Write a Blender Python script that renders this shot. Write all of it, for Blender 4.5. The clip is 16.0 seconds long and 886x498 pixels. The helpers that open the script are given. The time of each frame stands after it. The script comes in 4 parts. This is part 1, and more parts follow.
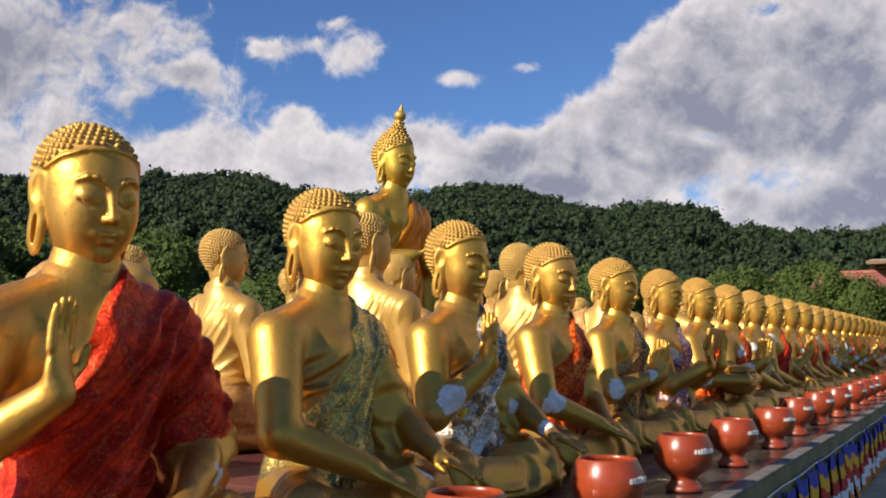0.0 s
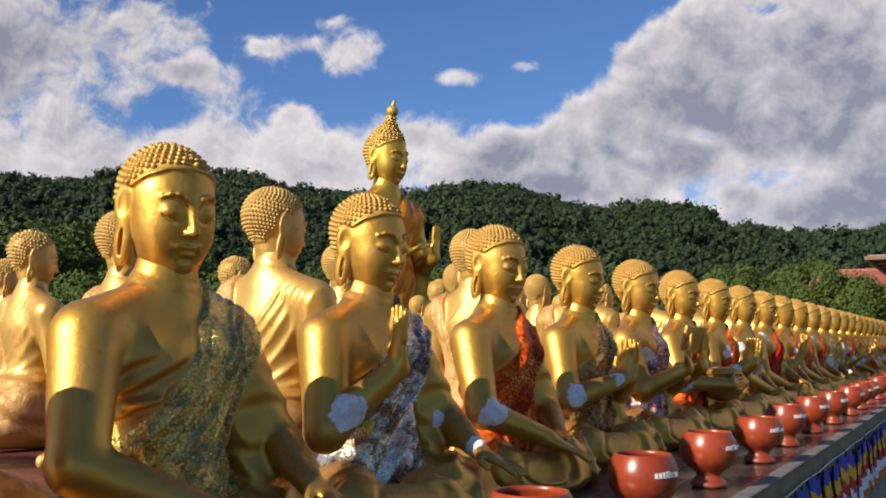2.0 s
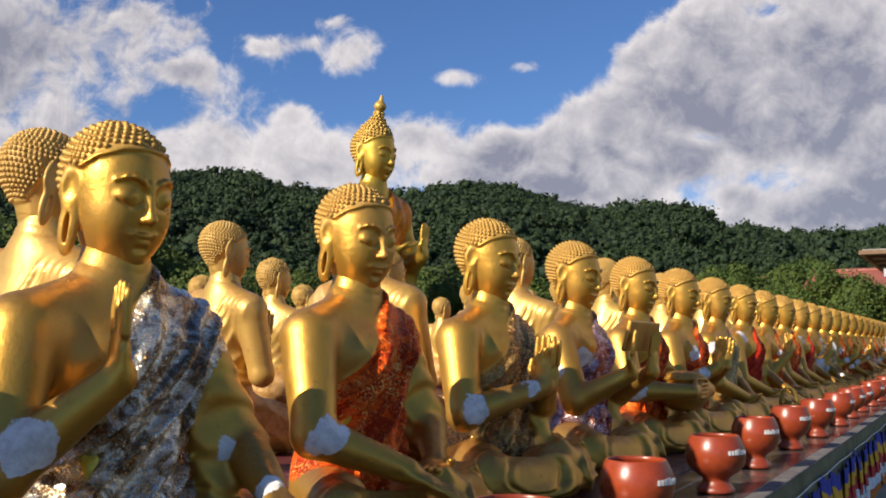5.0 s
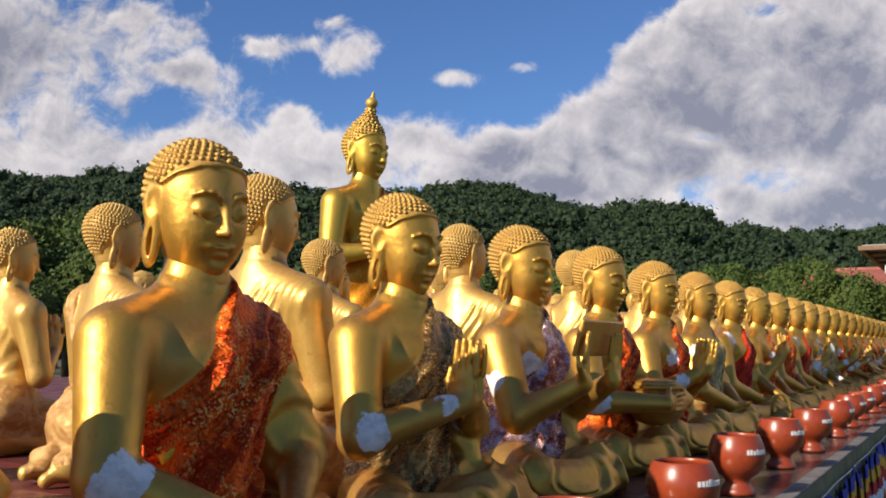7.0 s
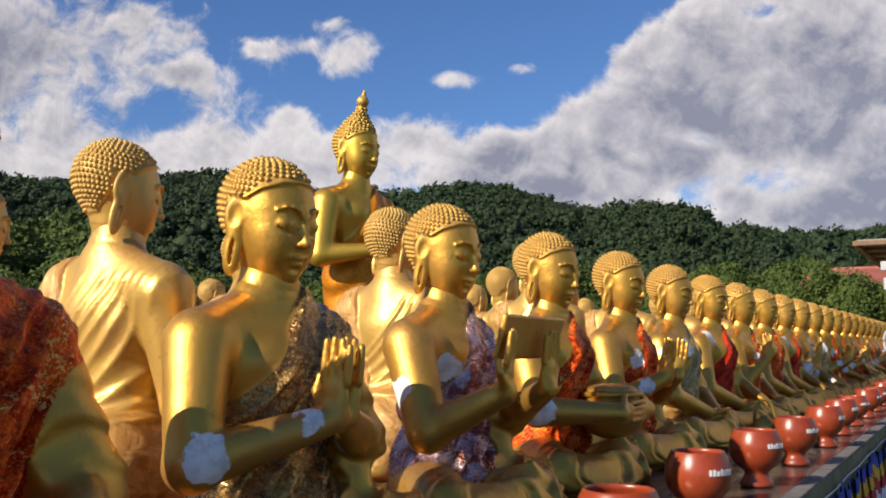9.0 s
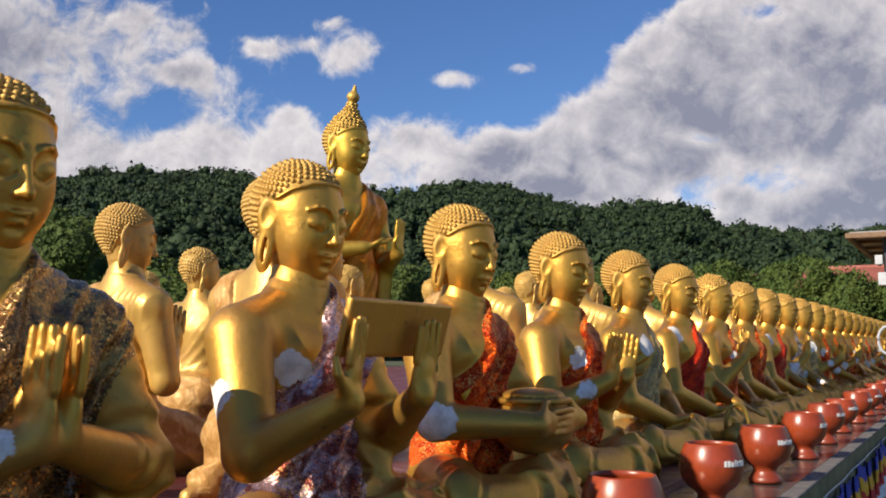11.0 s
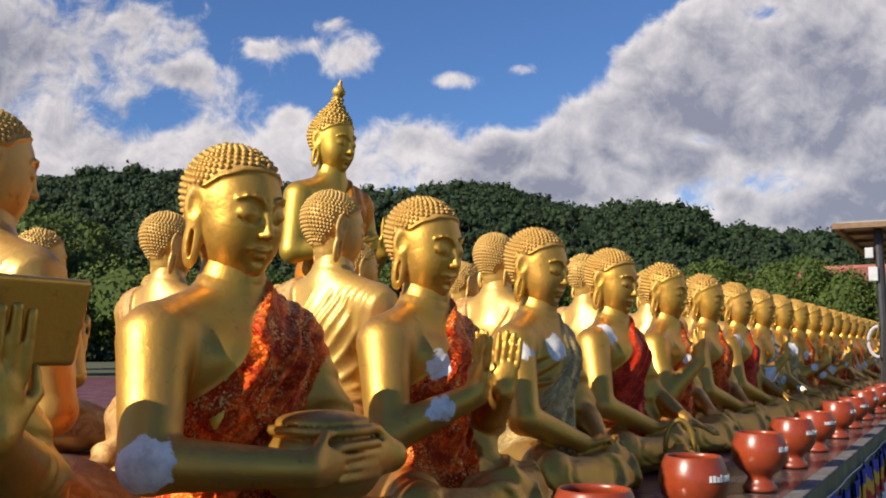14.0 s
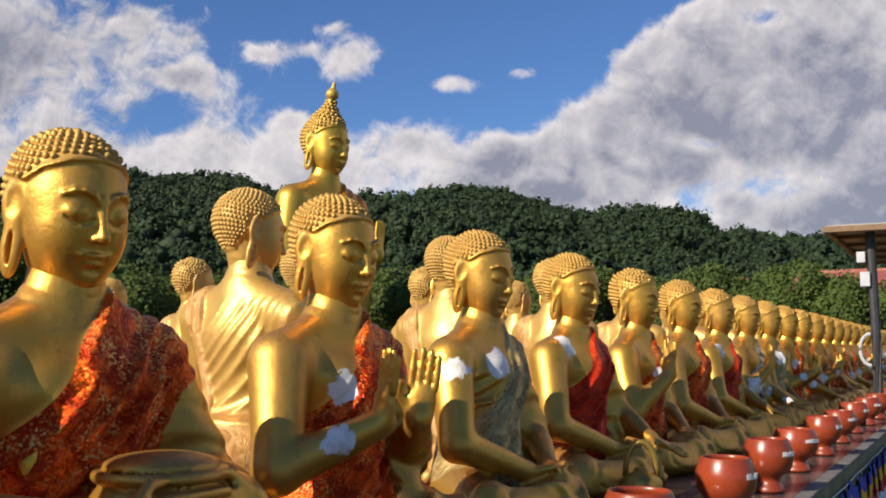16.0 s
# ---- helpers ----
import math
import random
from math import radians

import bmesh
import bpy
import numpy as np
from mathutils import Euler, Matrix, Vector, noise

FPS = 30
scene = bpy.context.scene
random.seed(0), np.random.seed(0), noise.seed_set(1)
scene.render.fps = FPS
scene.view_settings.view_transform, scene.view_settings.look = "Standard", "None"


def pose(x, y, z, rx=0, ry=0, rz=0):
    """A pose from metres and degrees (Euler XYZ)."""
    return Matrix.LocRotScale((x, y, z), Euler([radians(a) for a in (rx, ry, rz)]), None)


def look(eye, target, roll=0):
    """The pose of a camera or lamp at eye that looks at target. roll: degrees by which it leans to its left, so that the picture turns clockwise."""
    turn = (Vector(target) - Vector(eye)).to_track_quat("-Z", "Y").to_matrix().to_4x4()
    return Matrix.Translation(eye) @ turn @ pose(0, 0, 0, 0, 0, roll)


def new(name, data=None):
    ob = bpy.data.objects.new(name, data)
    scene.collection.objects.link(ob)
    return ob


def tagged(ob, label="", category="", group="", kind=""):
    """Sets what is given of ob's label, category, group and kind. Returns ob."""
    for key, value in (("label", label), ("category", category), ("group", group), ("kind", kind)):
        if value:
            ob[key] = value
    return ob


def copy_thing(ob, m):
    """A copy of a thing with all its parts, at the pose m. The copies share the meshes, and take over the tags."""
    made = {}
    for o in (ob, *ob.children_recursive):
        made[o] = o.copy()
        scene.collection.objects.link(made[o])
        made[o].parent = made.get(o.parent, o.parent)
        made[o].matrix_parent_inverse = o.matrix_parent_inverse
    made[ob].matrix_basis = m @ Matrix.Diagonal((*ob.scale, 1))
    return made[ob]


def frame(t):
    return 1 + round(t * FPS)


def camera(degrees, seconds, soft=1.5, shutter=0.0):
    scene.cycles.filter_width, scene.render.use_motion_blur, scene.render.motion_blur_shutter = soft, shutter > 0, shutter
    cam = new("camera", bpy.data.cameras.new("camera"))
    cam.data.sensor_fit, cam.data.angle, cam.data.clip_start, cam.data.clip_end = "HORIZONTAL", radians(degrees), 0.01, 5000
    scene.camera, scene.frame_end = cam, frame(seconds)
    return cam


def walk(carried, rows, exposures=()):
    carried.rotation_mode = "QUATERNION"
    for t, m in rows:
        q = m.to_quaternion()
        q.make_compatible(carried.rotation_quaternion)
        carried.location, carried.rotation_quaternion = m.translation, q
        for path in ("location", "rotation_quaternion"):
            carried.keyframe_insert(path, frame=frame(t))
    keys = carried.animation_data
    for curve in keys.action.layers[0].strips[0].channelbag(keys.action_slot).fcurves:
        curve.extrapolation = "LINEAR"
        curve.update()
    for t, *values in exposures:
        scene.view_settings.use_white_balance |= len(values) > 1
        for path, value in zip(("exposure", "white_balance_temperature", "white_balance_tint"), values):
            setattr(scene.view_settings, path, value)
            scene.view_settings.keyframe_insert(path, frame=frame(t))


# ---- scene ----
from mathutils.bvhtree import BVHTree

cam = camera(49.1, 16.0, soft=1.9)
METRES, EYE, TILT, LEAN, TURN = 6.4, 1.55, 5.7, 0.0, 29.0
ROWS = [
    (0.0, 0.0, 0.0, 0.0, -0.0, 0.0, -0.0),
    (0.5, 0.0159, 0.0318, -0.0023, -0.03, -0.04, 0.05),
    (1.0, 0.0307, 0.0585, -0.0061, -0.05, 0.0, -0.02),
    (1.5, 0.0404, 0.0853, -0.0093, -0.05, -0.01, -0.1),
    (2.0, 0.0506, 0.1168, -0.011, -0.09, -0.07, -0.1),
    (2.5, 0.062, 0.1444, -0.015, -0.09, -0.02, -0.08),
    (3.0, 0.0805, 0.1764, -0.0171, -0.09, -0.02, -0.02),
    (3.5, 0.0981, 0.2025, -0.0201, -0.12, 0.01, -0.09),
    (4.0, 0.1092, 0.2297, -0.0232, -0.11, -0.02, -0.19),
    (6.5, 0.1758, 0.379, -0.0371, -0.21, -0.06, -0.26),
    (7.0, 0.187, 0.4111, -0.0386, -0.22, -0.03, -0.22),
    (7.5, 0.1978, 0.4343, -0.0426, -0.24, 0.04, -0.23),
    (8.0, 0.2134, 0.4575, -0.0434, -0.24, 0.04, -0.15),
    (10.5, 0.2849, 0.6086, -0.0595, -0.3, 0.06, -0.06),
    (11.0, 0.3071, 0.6358, -0.0634, -0.29, 0.03, -0.16),
    (11.5, 0.3224, 0.6681, -0.0678, -0.26, -0.01, -0.22),
    (12.0, 0.3368, 0.7042, -0.0695, -0.27, 0.0, -0.19),
    (12.5, 0.3514, 0.7329, -0.0735, -0.27, 0.07, -0.14),
    (13.0, 0.3745, 0.7597, -0.0748, -0.27, 0.11, -0.11),
    (13.5, 0.3928, 0.784, -0.0779, -0.29, 0.09, -0.21),
    (14.0, 0.4059, 0.8142, -0.0802, -0.28, 0.09, -0.26),
    (14.5, 0.4192, 0.8437, -0.0818, -0.29, 0.07, -0.21),
    (15.0, 0.4312, 0.8618, -0.0833, -0.27, 0.24, -0.24),
    (15.5, 0.4408, 0.8744, -0.0807, -0.3, 0.28, -0.27),
    (16.0, 0.449, 0.8802, -0.0792, -0.29, 0.31, -0.27),
]
walk(cam, [(t, pose(0, 0, EYE, TILT, LEAN, TURN) @ pose(METRES * x, METRES * y, METRES * z, 90 + pitch, roll, yaw)) for t, x, y, z, yaw, pitch, roll in ROWS])

# ---------------------------------------------------------------- light
SUN_FROM = Vector((-0.345, -0.795, 0.500)).normalized()
sun = new("sun", bpy.data.lights.new("sun", "SUN"))
sun.data.energy, sun.data.angle, sun.data.color = 6.0, radians(0.6), (1.0, 0.895, 0.73)
sun.matrix_world = look(SUN_FROM * 50, (0, 0, 0))
scene.view_settings.exposure = 0.30


class Nodes:
    """Short way to wire a node tree."""

    def __init__(self, tree):
        self.tree = tree
        tree.nodes.clear()

    def add(self, kind, **inputs):
        n = self.tree.nodes.new(kind)
        for key, value in inputs.items():
            self.put(n, key.replace("_", " "), value)
        return n

    def put(self, n, key, value):
        socket = n.inputs[int(key[1:])] if key[:1] == "i" and key[1:].isdigit() else n.inputs[key]
        if isinstance(value, bpy.types.NodeSocket):
            self.tree.links.new(value, socket)
        else:
            socket.default_value = value

    def math(self, op, a, b=0.0, c=0.0, clamp=False):
        n = self.tree.nodes.new("ShaderNodeMath")
        n.operation, n.use_clamp = op, clamp
        for i, v in enumerate((a, b, c)):
            self.put(n, "i%d" % i, v)
        return n.outputs[0]

    def mix(self, fac, a, b, blend="MIX"):
        n = self.tree.nodes.new("ShaderNodeMix")
        n.data_type, n.blend_type = "RGBA", blend
        self.put(n, "i0", fac), self.put(n, "i6", a), self.put(n, "i7", b)
        return n.outputs[2]

    def noise(self, vec, scale, detail=4.0, rough=0.55, distortion=0.0):
        n = self.add("ShaderNodeTexNoise", Scale=scale, Detail=detail, Roughness=rough, Distortion=distortion)
        if vec is not None:
            self.put(n, "Vector", vec)
        return n.outputs["Fac"]

    def step(self, v, lo, hi, out_lo=0.0, out_hi=1.0):
        n = self.tree.nodes.new("ShaderNodeMapRange")
        n.interpolation_type = "SMOOTHSTEP"
        for i, x in enumerate((v, lo, hi, out_lo, out_hi)):
            self.put(n, "i%d" % i, x)
        return n.outputs[0]


def rgb(r, g, b):
    return (r, g, b, 1.0)


def sky():
    """Blue afternoon sky with broken cumulus; a large grey-white bank stands over the far end of the row."""
    world = bpy.data.worlds.new("sky")
    scene.world = world
    world.use_nodes = True
    w = Nodes(world.node_tree)
    air = w.add("ShaderNodeTexSky")
    air.sky_type, air.sun_disc = "NISHITA", False
    air.sun_elevation = math.asin(SUN_FROM.z)
    air.sun_rotation = math.atan2(SUN_FROM.x, SUN_FROM.y)
    air.air_density, air.dust_density, air.ozone_density = 1.0, 0.4, 2.0
    co = w.add("ShaderNodeTexCoord").outputs["Generated"]
    # flat chart of the sky round one bearing: u to the right, v up, in units of its distance
    turn, tilt = radians(29.0), radians(5.7)
    ahead = Vector((-math.sin(turn) * math.cos(tilt), math.cos(turn) * math.cos(tilt), math.sin(tilt)))
    right = Vector((math.cos(turn), math.sin(turn), 0))
    up = right.cross(ahead)

    def dot(v):
        n = w.add("ShaderNodeVectorMath")
        n.operation = "DOT_PRODUCT"
        w.put(n, "i0", co)
        n.inputs[1].default_value = v
        return n.outputs["Value"]

    depth = w.math("MAXIMUM", w.math("ABSOLUTE", dot(ahead)), 0.25)
    u = w.math("DIVIDE", dot(right), depth)
    v = w.math("DIVIDE", dot(up), depth)
    chart = w.add("ShaderNodeCombineXYZ", X=u, Y=v).outputs[0]
    def moved(du, dv):
        n = w.add("ShaderNodeVectorMath")
        w.put(n, "i0", chart)
        n.inputs[1].default_value = (du, dv, 0.0)
        return n.outputs[0]

    def blob(cu, cv, ru, rv):
        a = w.math("POWER", w.math("DIVIDE", w.math("SUBTRACT", u, cu), ru), 2.0)
        b = w.math("POWER", w.math("DIVIDE", w.math("SUBTRACT", v, cv), rv), 2.0)
        return w.math("EXPONENT", w.math("MULTIPLY", w.math("ADD", a, b), -1.0))

    big = w.noise(chart, 9.0, 8.0, 0.55, 0.25)
    fine = w.noise(chart, 27.0, 9.0, 0.62, 0.4)
    wide = w.noise(moved(3.1, 1.7), 4.2, 4.0, 0.5)
    # relief: lumps that face up and to the left catch the sun
    relief = w.math("SUBTRACT", big, w.noise(moved(-0.006, 0.016), 9.0, 8.0, 0.55, 0.25))
    relief = w.math("MULTIPLY_ADD", w.math("SUBTRACT", fine, w.noise(moved(-0.002, 0.006), 27.0, 9.0, 0.62, 0.4)), 0.55, relief)
    amount = w.math("MULTIPLY_ADD", w.math("SUBTRACT", big, 0.5), 1.5, -0.30)
    amount = w.math("MULTIPLY_ADD", w.math("SUBTRACT", fine, 0.5), 1.65, amount)
    edge = w.math("MULTIPLY_ADD", v, -1.12, u)
    edge = w.math("MULTIPLY_ADD", w.math("SUBTRACT", wide, 0.5), 0.16, edge)
    bank = w.step(edge, -0.085, 0.0)
    amount = w.math("MULTIPLY_ADD", bank, 1.15, amount)
    for cu, cv, ru, rv, k in ((-0.46, 0.19, 0.10, 0.10, 0.95), (-0.36, 0.225, 0.05, 0.04, 0.35), (-0.36, 0.085, 0.12, 0.035, 0.80), (-0.25, 0.115, 0.05, 0.02, 0.55), (-0.17, 0.085, 0.13, 0.032, 1.0), (-0.115, 0.108, 0.035, 0.022, 0.6),
                              (-0.025, 0.118, 0.035, 0.020, 0.85), (0.06, 0.100, 0.06, 0.025, 0.8), (0.03, 0.07, 0.12, 0.025, 0.6), (-0.30, 0.20, 0.05, 0.035, 0.12),
                              (-0.093, 0.197, 0.036, 0.024, 0.95), (-0.072, 0.212, 0.018, 0.016, 0.4), (-0.178, 0.206, 0.034, 0.013, 0.85), (-0.135, 0.212, 0.016, 0.010, 0.55),
                              (-0.262, 0.181, 0.030, 0.012, 0.95), (0.021, 0.176, 0.032, 0.012, 0.95), (0.088, 0.188, 0.022, 0.009, 0.85), (-0.30, 0.237, 0.025, 0.016, 0.5),
                              (-0.255, 0.218, 0.022, 0.016, 0.5), (-0.148, 0.137, 0.022, 0.014, 0.8), (-0.110, 0.232, 0.022, 0.008, 0.45), (-0.20, 0.155, 0.07, 0.035, 0.20), (-0.28, 0.18, 0.13, 0.08, 0.12),
                              (0.36, 0.066, 0.09, 0.024, -0.80), (0.27, 0.050, 0.04, 0.016, -0.40), (0.30, 0.055, 0.03, 0.010, 0.55), (0.45, 0.050, 0.06, 0.03, 1.1), (0.34, 0.248, 0.03, 0.014, -0.6), (0.27, 0.115, 0.02, 0.008, -0.4), (0.03, 0.225, 0.10, 0.045, -0.50), (-0.02, 0.16, 0.06, 0.018, -0.25)):
        amount = w.math("MULTIPLY_ADD", blob(cu, cv, ru, rv), k, amount)
    cover = w.step(amount, -0.10, 0.50)
    # greyer bellies in the thick of a cloud, bright lumps on its sunny side
    thick = w.step(amount, 0.15, 1.25)
    belly = w.math("MULTIPLY_ADD", blob(-0.43, 0.20, 0.20, 0.11), 0.62, w.math("MULTIPLY", thick, w.step(wide, 0.30, 0.66, 0.30, 1.0)))
    belly = w.math("MULTIPLY_ADD", blob(0.42, 0.16, 0.22, 0.11), 0.50, belly)
    belly = w.math("MULTIPLY_ADD", relief, -2.6, w.math("MULTIPLY", belly, 0.86), clamp=True)
    grey = w.mix(belly, rgb(1.20, 1.15, 1.13), rgb(0.40, 0.415, 0.51))
    cloud = w.mix(1.0, grey, rgb(8.5, 8.25, 8.25), "MULTIPLY")
    blue = w.mix(1.0, air.outputs[0], rgb(0.70, 0.97, 1.42), "MULTIPLY")
    # the sky is clear on the side away from the hill
    cover = w.math("MULTIPLY", cover, w.step(dot(ahead), -0.15, 0.45))
    colour = w.mix(w.math("MULTIPLY", cover, 0.93), blue, cloud)
    back = w.add("ShaderNodeBackground", Color=colour, Strength=0.068)
    w.tree.links.new(back.outputs[0], w.add("ShaderNodeOutputWorld").inputs[0])


sky()

# ---------------------------------------------------------------- materials


def material(name):
    m = bpy.data.materials.new(name)
    m.use_nodes = True
    return m, Nodes(m.node_tree)


def finish(n, shader):
    n.tree.links.new(shader, n.add("ShaderNodeOutputMaterial").inputs[0])


def bump(n, height, strength, distance, base=None):
    b = n.add("ShaderNodeBump", Strength=strength, Distance=distance, Height=height)
    if base is not None:
        n.put(b, "Normal", base)
    return b.outputs[0]


def statue_material(name, cloth_a, cloth_b, glitter=0.0, shine=0.5, gold=(0.61, 0.320, 0.046), copper=0.5, speck=0.3, cracks=0.0, metal=0.76):
    """Old gold paint with copper primer showing, a draped cloth where the robe lies, and bare plaster mends."""
    m, n = material(name)
    co = n.add("ShaderNodeTexCoord").outputs["Object"]
    seed = n.add("ShaderNodeObjectInfo").outputs["Random"]
    off = n.add("ShaderNodeVectorMath")
    n.put(off, "i0", co), n.put(off, "i1", n.add("ShaderNodeCombineXYZ", X=n.math("MULTIPLY", seed, 7.0), Y=seed, Z=n.math("MULTIPLY", seed, 3.0)).outputs[0])
    co2 = off.outputs[0]
    wide = n.noise(co2, 5.0, 4.0, 0.6)
    grain = n.noise(co2, 60.0, 5.0, 0.65)
    spots = n.noise(co2, 24.0, 6.0, 0.7)
    tone = n.mix(n.step(wide, 0.40, 0.72), rgb(*gold), rgb(0.48, 0.25, 0.085))
    tone = n.mix(copper, rgb(*gold), tone)
    tone = n.mix(n.math("MULTIPLY", n.step(spots, 0.58, 0.74), 0.60), tone, rgb(0.13, 0.066, 0.02))
    tone = n.mix(n.math("MULTIPLY", grain, 0.25), tone, rgb(0.60, 0.41, 0.10))
    worn = n.add("ShaderNodeSeparateXYZ", Vector=n.add("ShaderNodeNewGeometry").outputs["Normal"]).outputs[2]
    worn = n.math("MULTIPLY", n.step(n.math("MULTIPLY_ADD", wide, 0.8, worn), 0.85, 1.30), 0.55)
    tone = n.mix(worn, tone, n.mix(n.step(grain, 0.40, 0.62), rgb(0.38, 0.165, 0.052), rgb(0.50, 0.27, 0.085)))
    if cracks:
        web = n.add("ShaderNodeTexVoronoi", Scale=9.0)
        web.feature = "DISTANCE_TO_EDGE"
        bent = n.add("ShaderNodeVectorMath")
        n.put(bent, "i0", co2), n.put(bent, "i1", n.add("ShaderNodeCombineXYZ", X=n.math("MULTIPLY", spots, 0.12), Y=n.math("MULTIPLY", wide, 0.10)).outputs[0])
        n.put(web, "Vector", bent.outputs[0])
        line = n.math("MULTIPLY", n.step(web.outputs["Distance"], 0.004, 0.020, 1.0, 0.0), n.step(n.noise(co2, 3.0, 2.0), 0.52, 0.60))
        tone = n.mix(n.math("MULTIPLY", line, cracks), tone, rgb(0.07, 0.035, 0.012))
    hair = n.add("ShaderNodeAttribute")
    hair.attribute_name = "hair"
    tone = n.mix(n.math("MULTIPLY", hair.outputs["Fac"], 0.6), tone, rgb(0.44, 0.28, 0.075))
    paint = n.add("ShaderNodeBsdfPrincipled", Base_Color=tone, Metallic=n.math("MULTIPLY_ADD", hair.outputs["Fac"], -0.25, metal),
                  Roughness=n.math("MULTIPLY_ADD", hair.outputs["Fac"], 0.16, n.step(wide, 0.3, 0.8, 0.36, 0.54)))
    n.put(paint, "Normal", bump(n, n.math("MULTIPLY_ADD", grain, 0.30, n.math("MULTIPLY_ADD", spots, 0.6, n.math("MULTIPLY", wide, 1.6))), 0.32, 0.010))
    # the cloth
    cell = n.add("ShaderNodeTexVoronoi", Scale=190.0)
    n.put(cell, "Vector", co)
    creases = n.noise(co2, 11.0, 6.0, 0.65, 1.2)
    pick = n.add("ShaderNodeSeparateColor", Color=cell.outputs["Color"])
    # two cloth tones in blotches, with crease shade and highlights painted in
    mixed = n.mix(n.step(creases, 0.43, 0.57), rgb(*cloth_a), rgb(*cloth_b))
    mixed = n.mix(n.step(pick.outputs[0], 0.45, 0.80, 0.0, speck), mixed, rgb(*[c * 0.25 for c in cloth_a]))
    mixed = n.mix(n.step(pick.outputs[2], 0.84, 0.88, 0.0, speck), mixed, rgb(*[min(1.0, c * 1.25 + k) for c, k in zip(cloth_a, (0.16, 0.10, 0.03))]))
    patch = n.step(n.noise(co2, 8.0, 3.0), 0.46, 0.60)
    mixed = n.mix(n.math("MULTIPLY", n.math("MULTIPLY", n.step(pick.outputs[1], 0.74, 0.78), patch), min(1.0, glitter * 1.2)), mixed, rgb(0.85, 0.50, 0.14))
    cloth = n.add("ShaderNodeBsdfPrincipled", Base_Color=mixed, Metallic=shine, Roughness=n.math("MULTIPLY_ADD", pick.outputs[1], 0.3, 0.09 if shine > 0.65 else 0.28))
    n.put(cloth, "Specular IOR Level", 0.5 if shine > 0.65 else 0.2)
    tilt = n.add("ShaderNodeVectorMath")
    tilt.operation = "MULTIPLY_ADD"
    n.put(tilt, "i0", cell.outputs["Color"])
    n.put(tilt, "i1", (glitter * 0.95,) * 3)
    nb = bump(n, creases, 0.75, 0.020)
    n.put(tilt, "i2", nb)
    cent = n.add("ShaderNodeVectorMath")
    cent.operation = "SUBTRACT"
    n.put(cent, "i0", tilt.outputs[0]), n.put(cent, "i1", (glitter * 0.475,) * 3)
    norm = n.add("ShaderNodeVectorMath")
    norm.operation = "NORMALIZE"
    n.put(norm, "i0", cent.outputs[0])
    n.put(cloth, "Normal", norm.outputs[0])
    robe = n.add("ShaderNodeAttribute")
    robe.attribute_name = "robe"
    surface = n.add("ShaderNodeMixShader", Fac=n.step(robe.outputs["Fac"], -0.0015, 0.0015))
    n.tree.links.new(paint.outputs[0], surface.inputs[1])
    n.tree.links.new(cloth.outputs[0], surface.inputs[2])
    # plaster mends
    mend = n.add("ShaderNodeAttribute")
    mend.attribute_name = "mend"
    plaster = n.add("ShaderNodeBsdfPrincipled", Base_Color=n.mix(n.step(spots, 0.4, 0.65), rgb(0.86, 0.82, 0.77), rgb(0.64, 0.59, 0.53)), Roughness=0.9)
    rag = n.math("MULTIPLY_ADD", n.math("SUBTRACT", n.noise(co2, 13.0, 4.0, 0.6), 0.5), 0.11, mend.outputs["Fac"])
    both = n.add("ShaderNodeMixShader", Fac=n.step(rag, -0.002, 0.004))
    n.tree.links.new(surface.outputs[0], both.inputs[1])
    n.tree.links.new(plaster.outputs[0], both.inputs[2])
    finish(n, both.outputs[0])
    return m


CLOTHS = {
    "red": statue_material("gold_red_velvet", (0.76, 0.040, 0.006), (0.42, 0.014, 0.003), 0.15, 0.30, speck=0.25),
    "brocade": statue_material("gold_brocade", (0.80, 0.56, 0.13), (0.28, 0.25, 0.10), 0.75, 0.80, speck=0.35),
    "silver": statue_material("gold_silver_cloth", (0.82, 0.73, 0.58), (0.18, 0.10, 0.045), 0.45, 0.85, speck=0.25),
    "orange": statue_material("gold_orange_sequins", (0.94, 0.13, 0.008), (0.44, 0.026, 0.003), 0.8, 0.5, speck=0.5),
    "brown": statue_material("gold_brown_sequins", (0.46, 0.27, 0.08), (0.16, 0.080, 0.032), 0.6, 0.7, speck=0.4),
    "purple": statue_material("gold_purple_foil", (0.62, 0.43, 0.44), (0.22, 0.048, 0.032), 0.5, 0.85, speck=0.15),
    "gilt": statue_material("gold_gilt_cloth", (0.60, 0.44, 0.19), (0.36, 0.25, 0.10), 0.4, 0.55, speck=0.3),
    "sash": statue_material("gold_peach_sash", (0.56, 0.33, 0.13), (0.42, 0.22, 0.065), 0.0, 0.15, (0.60, 0.36, 0.085), 0.55, 0.0, 0.15, 0.50),
    "robe": statue_material("gold_orange_robe", (0.74, 0.29, 0.018), (0.56, 0.15, 0.012), 0.05, 0.55, (0.60, 0.36, 0.045), 0.1, 0.0),
}


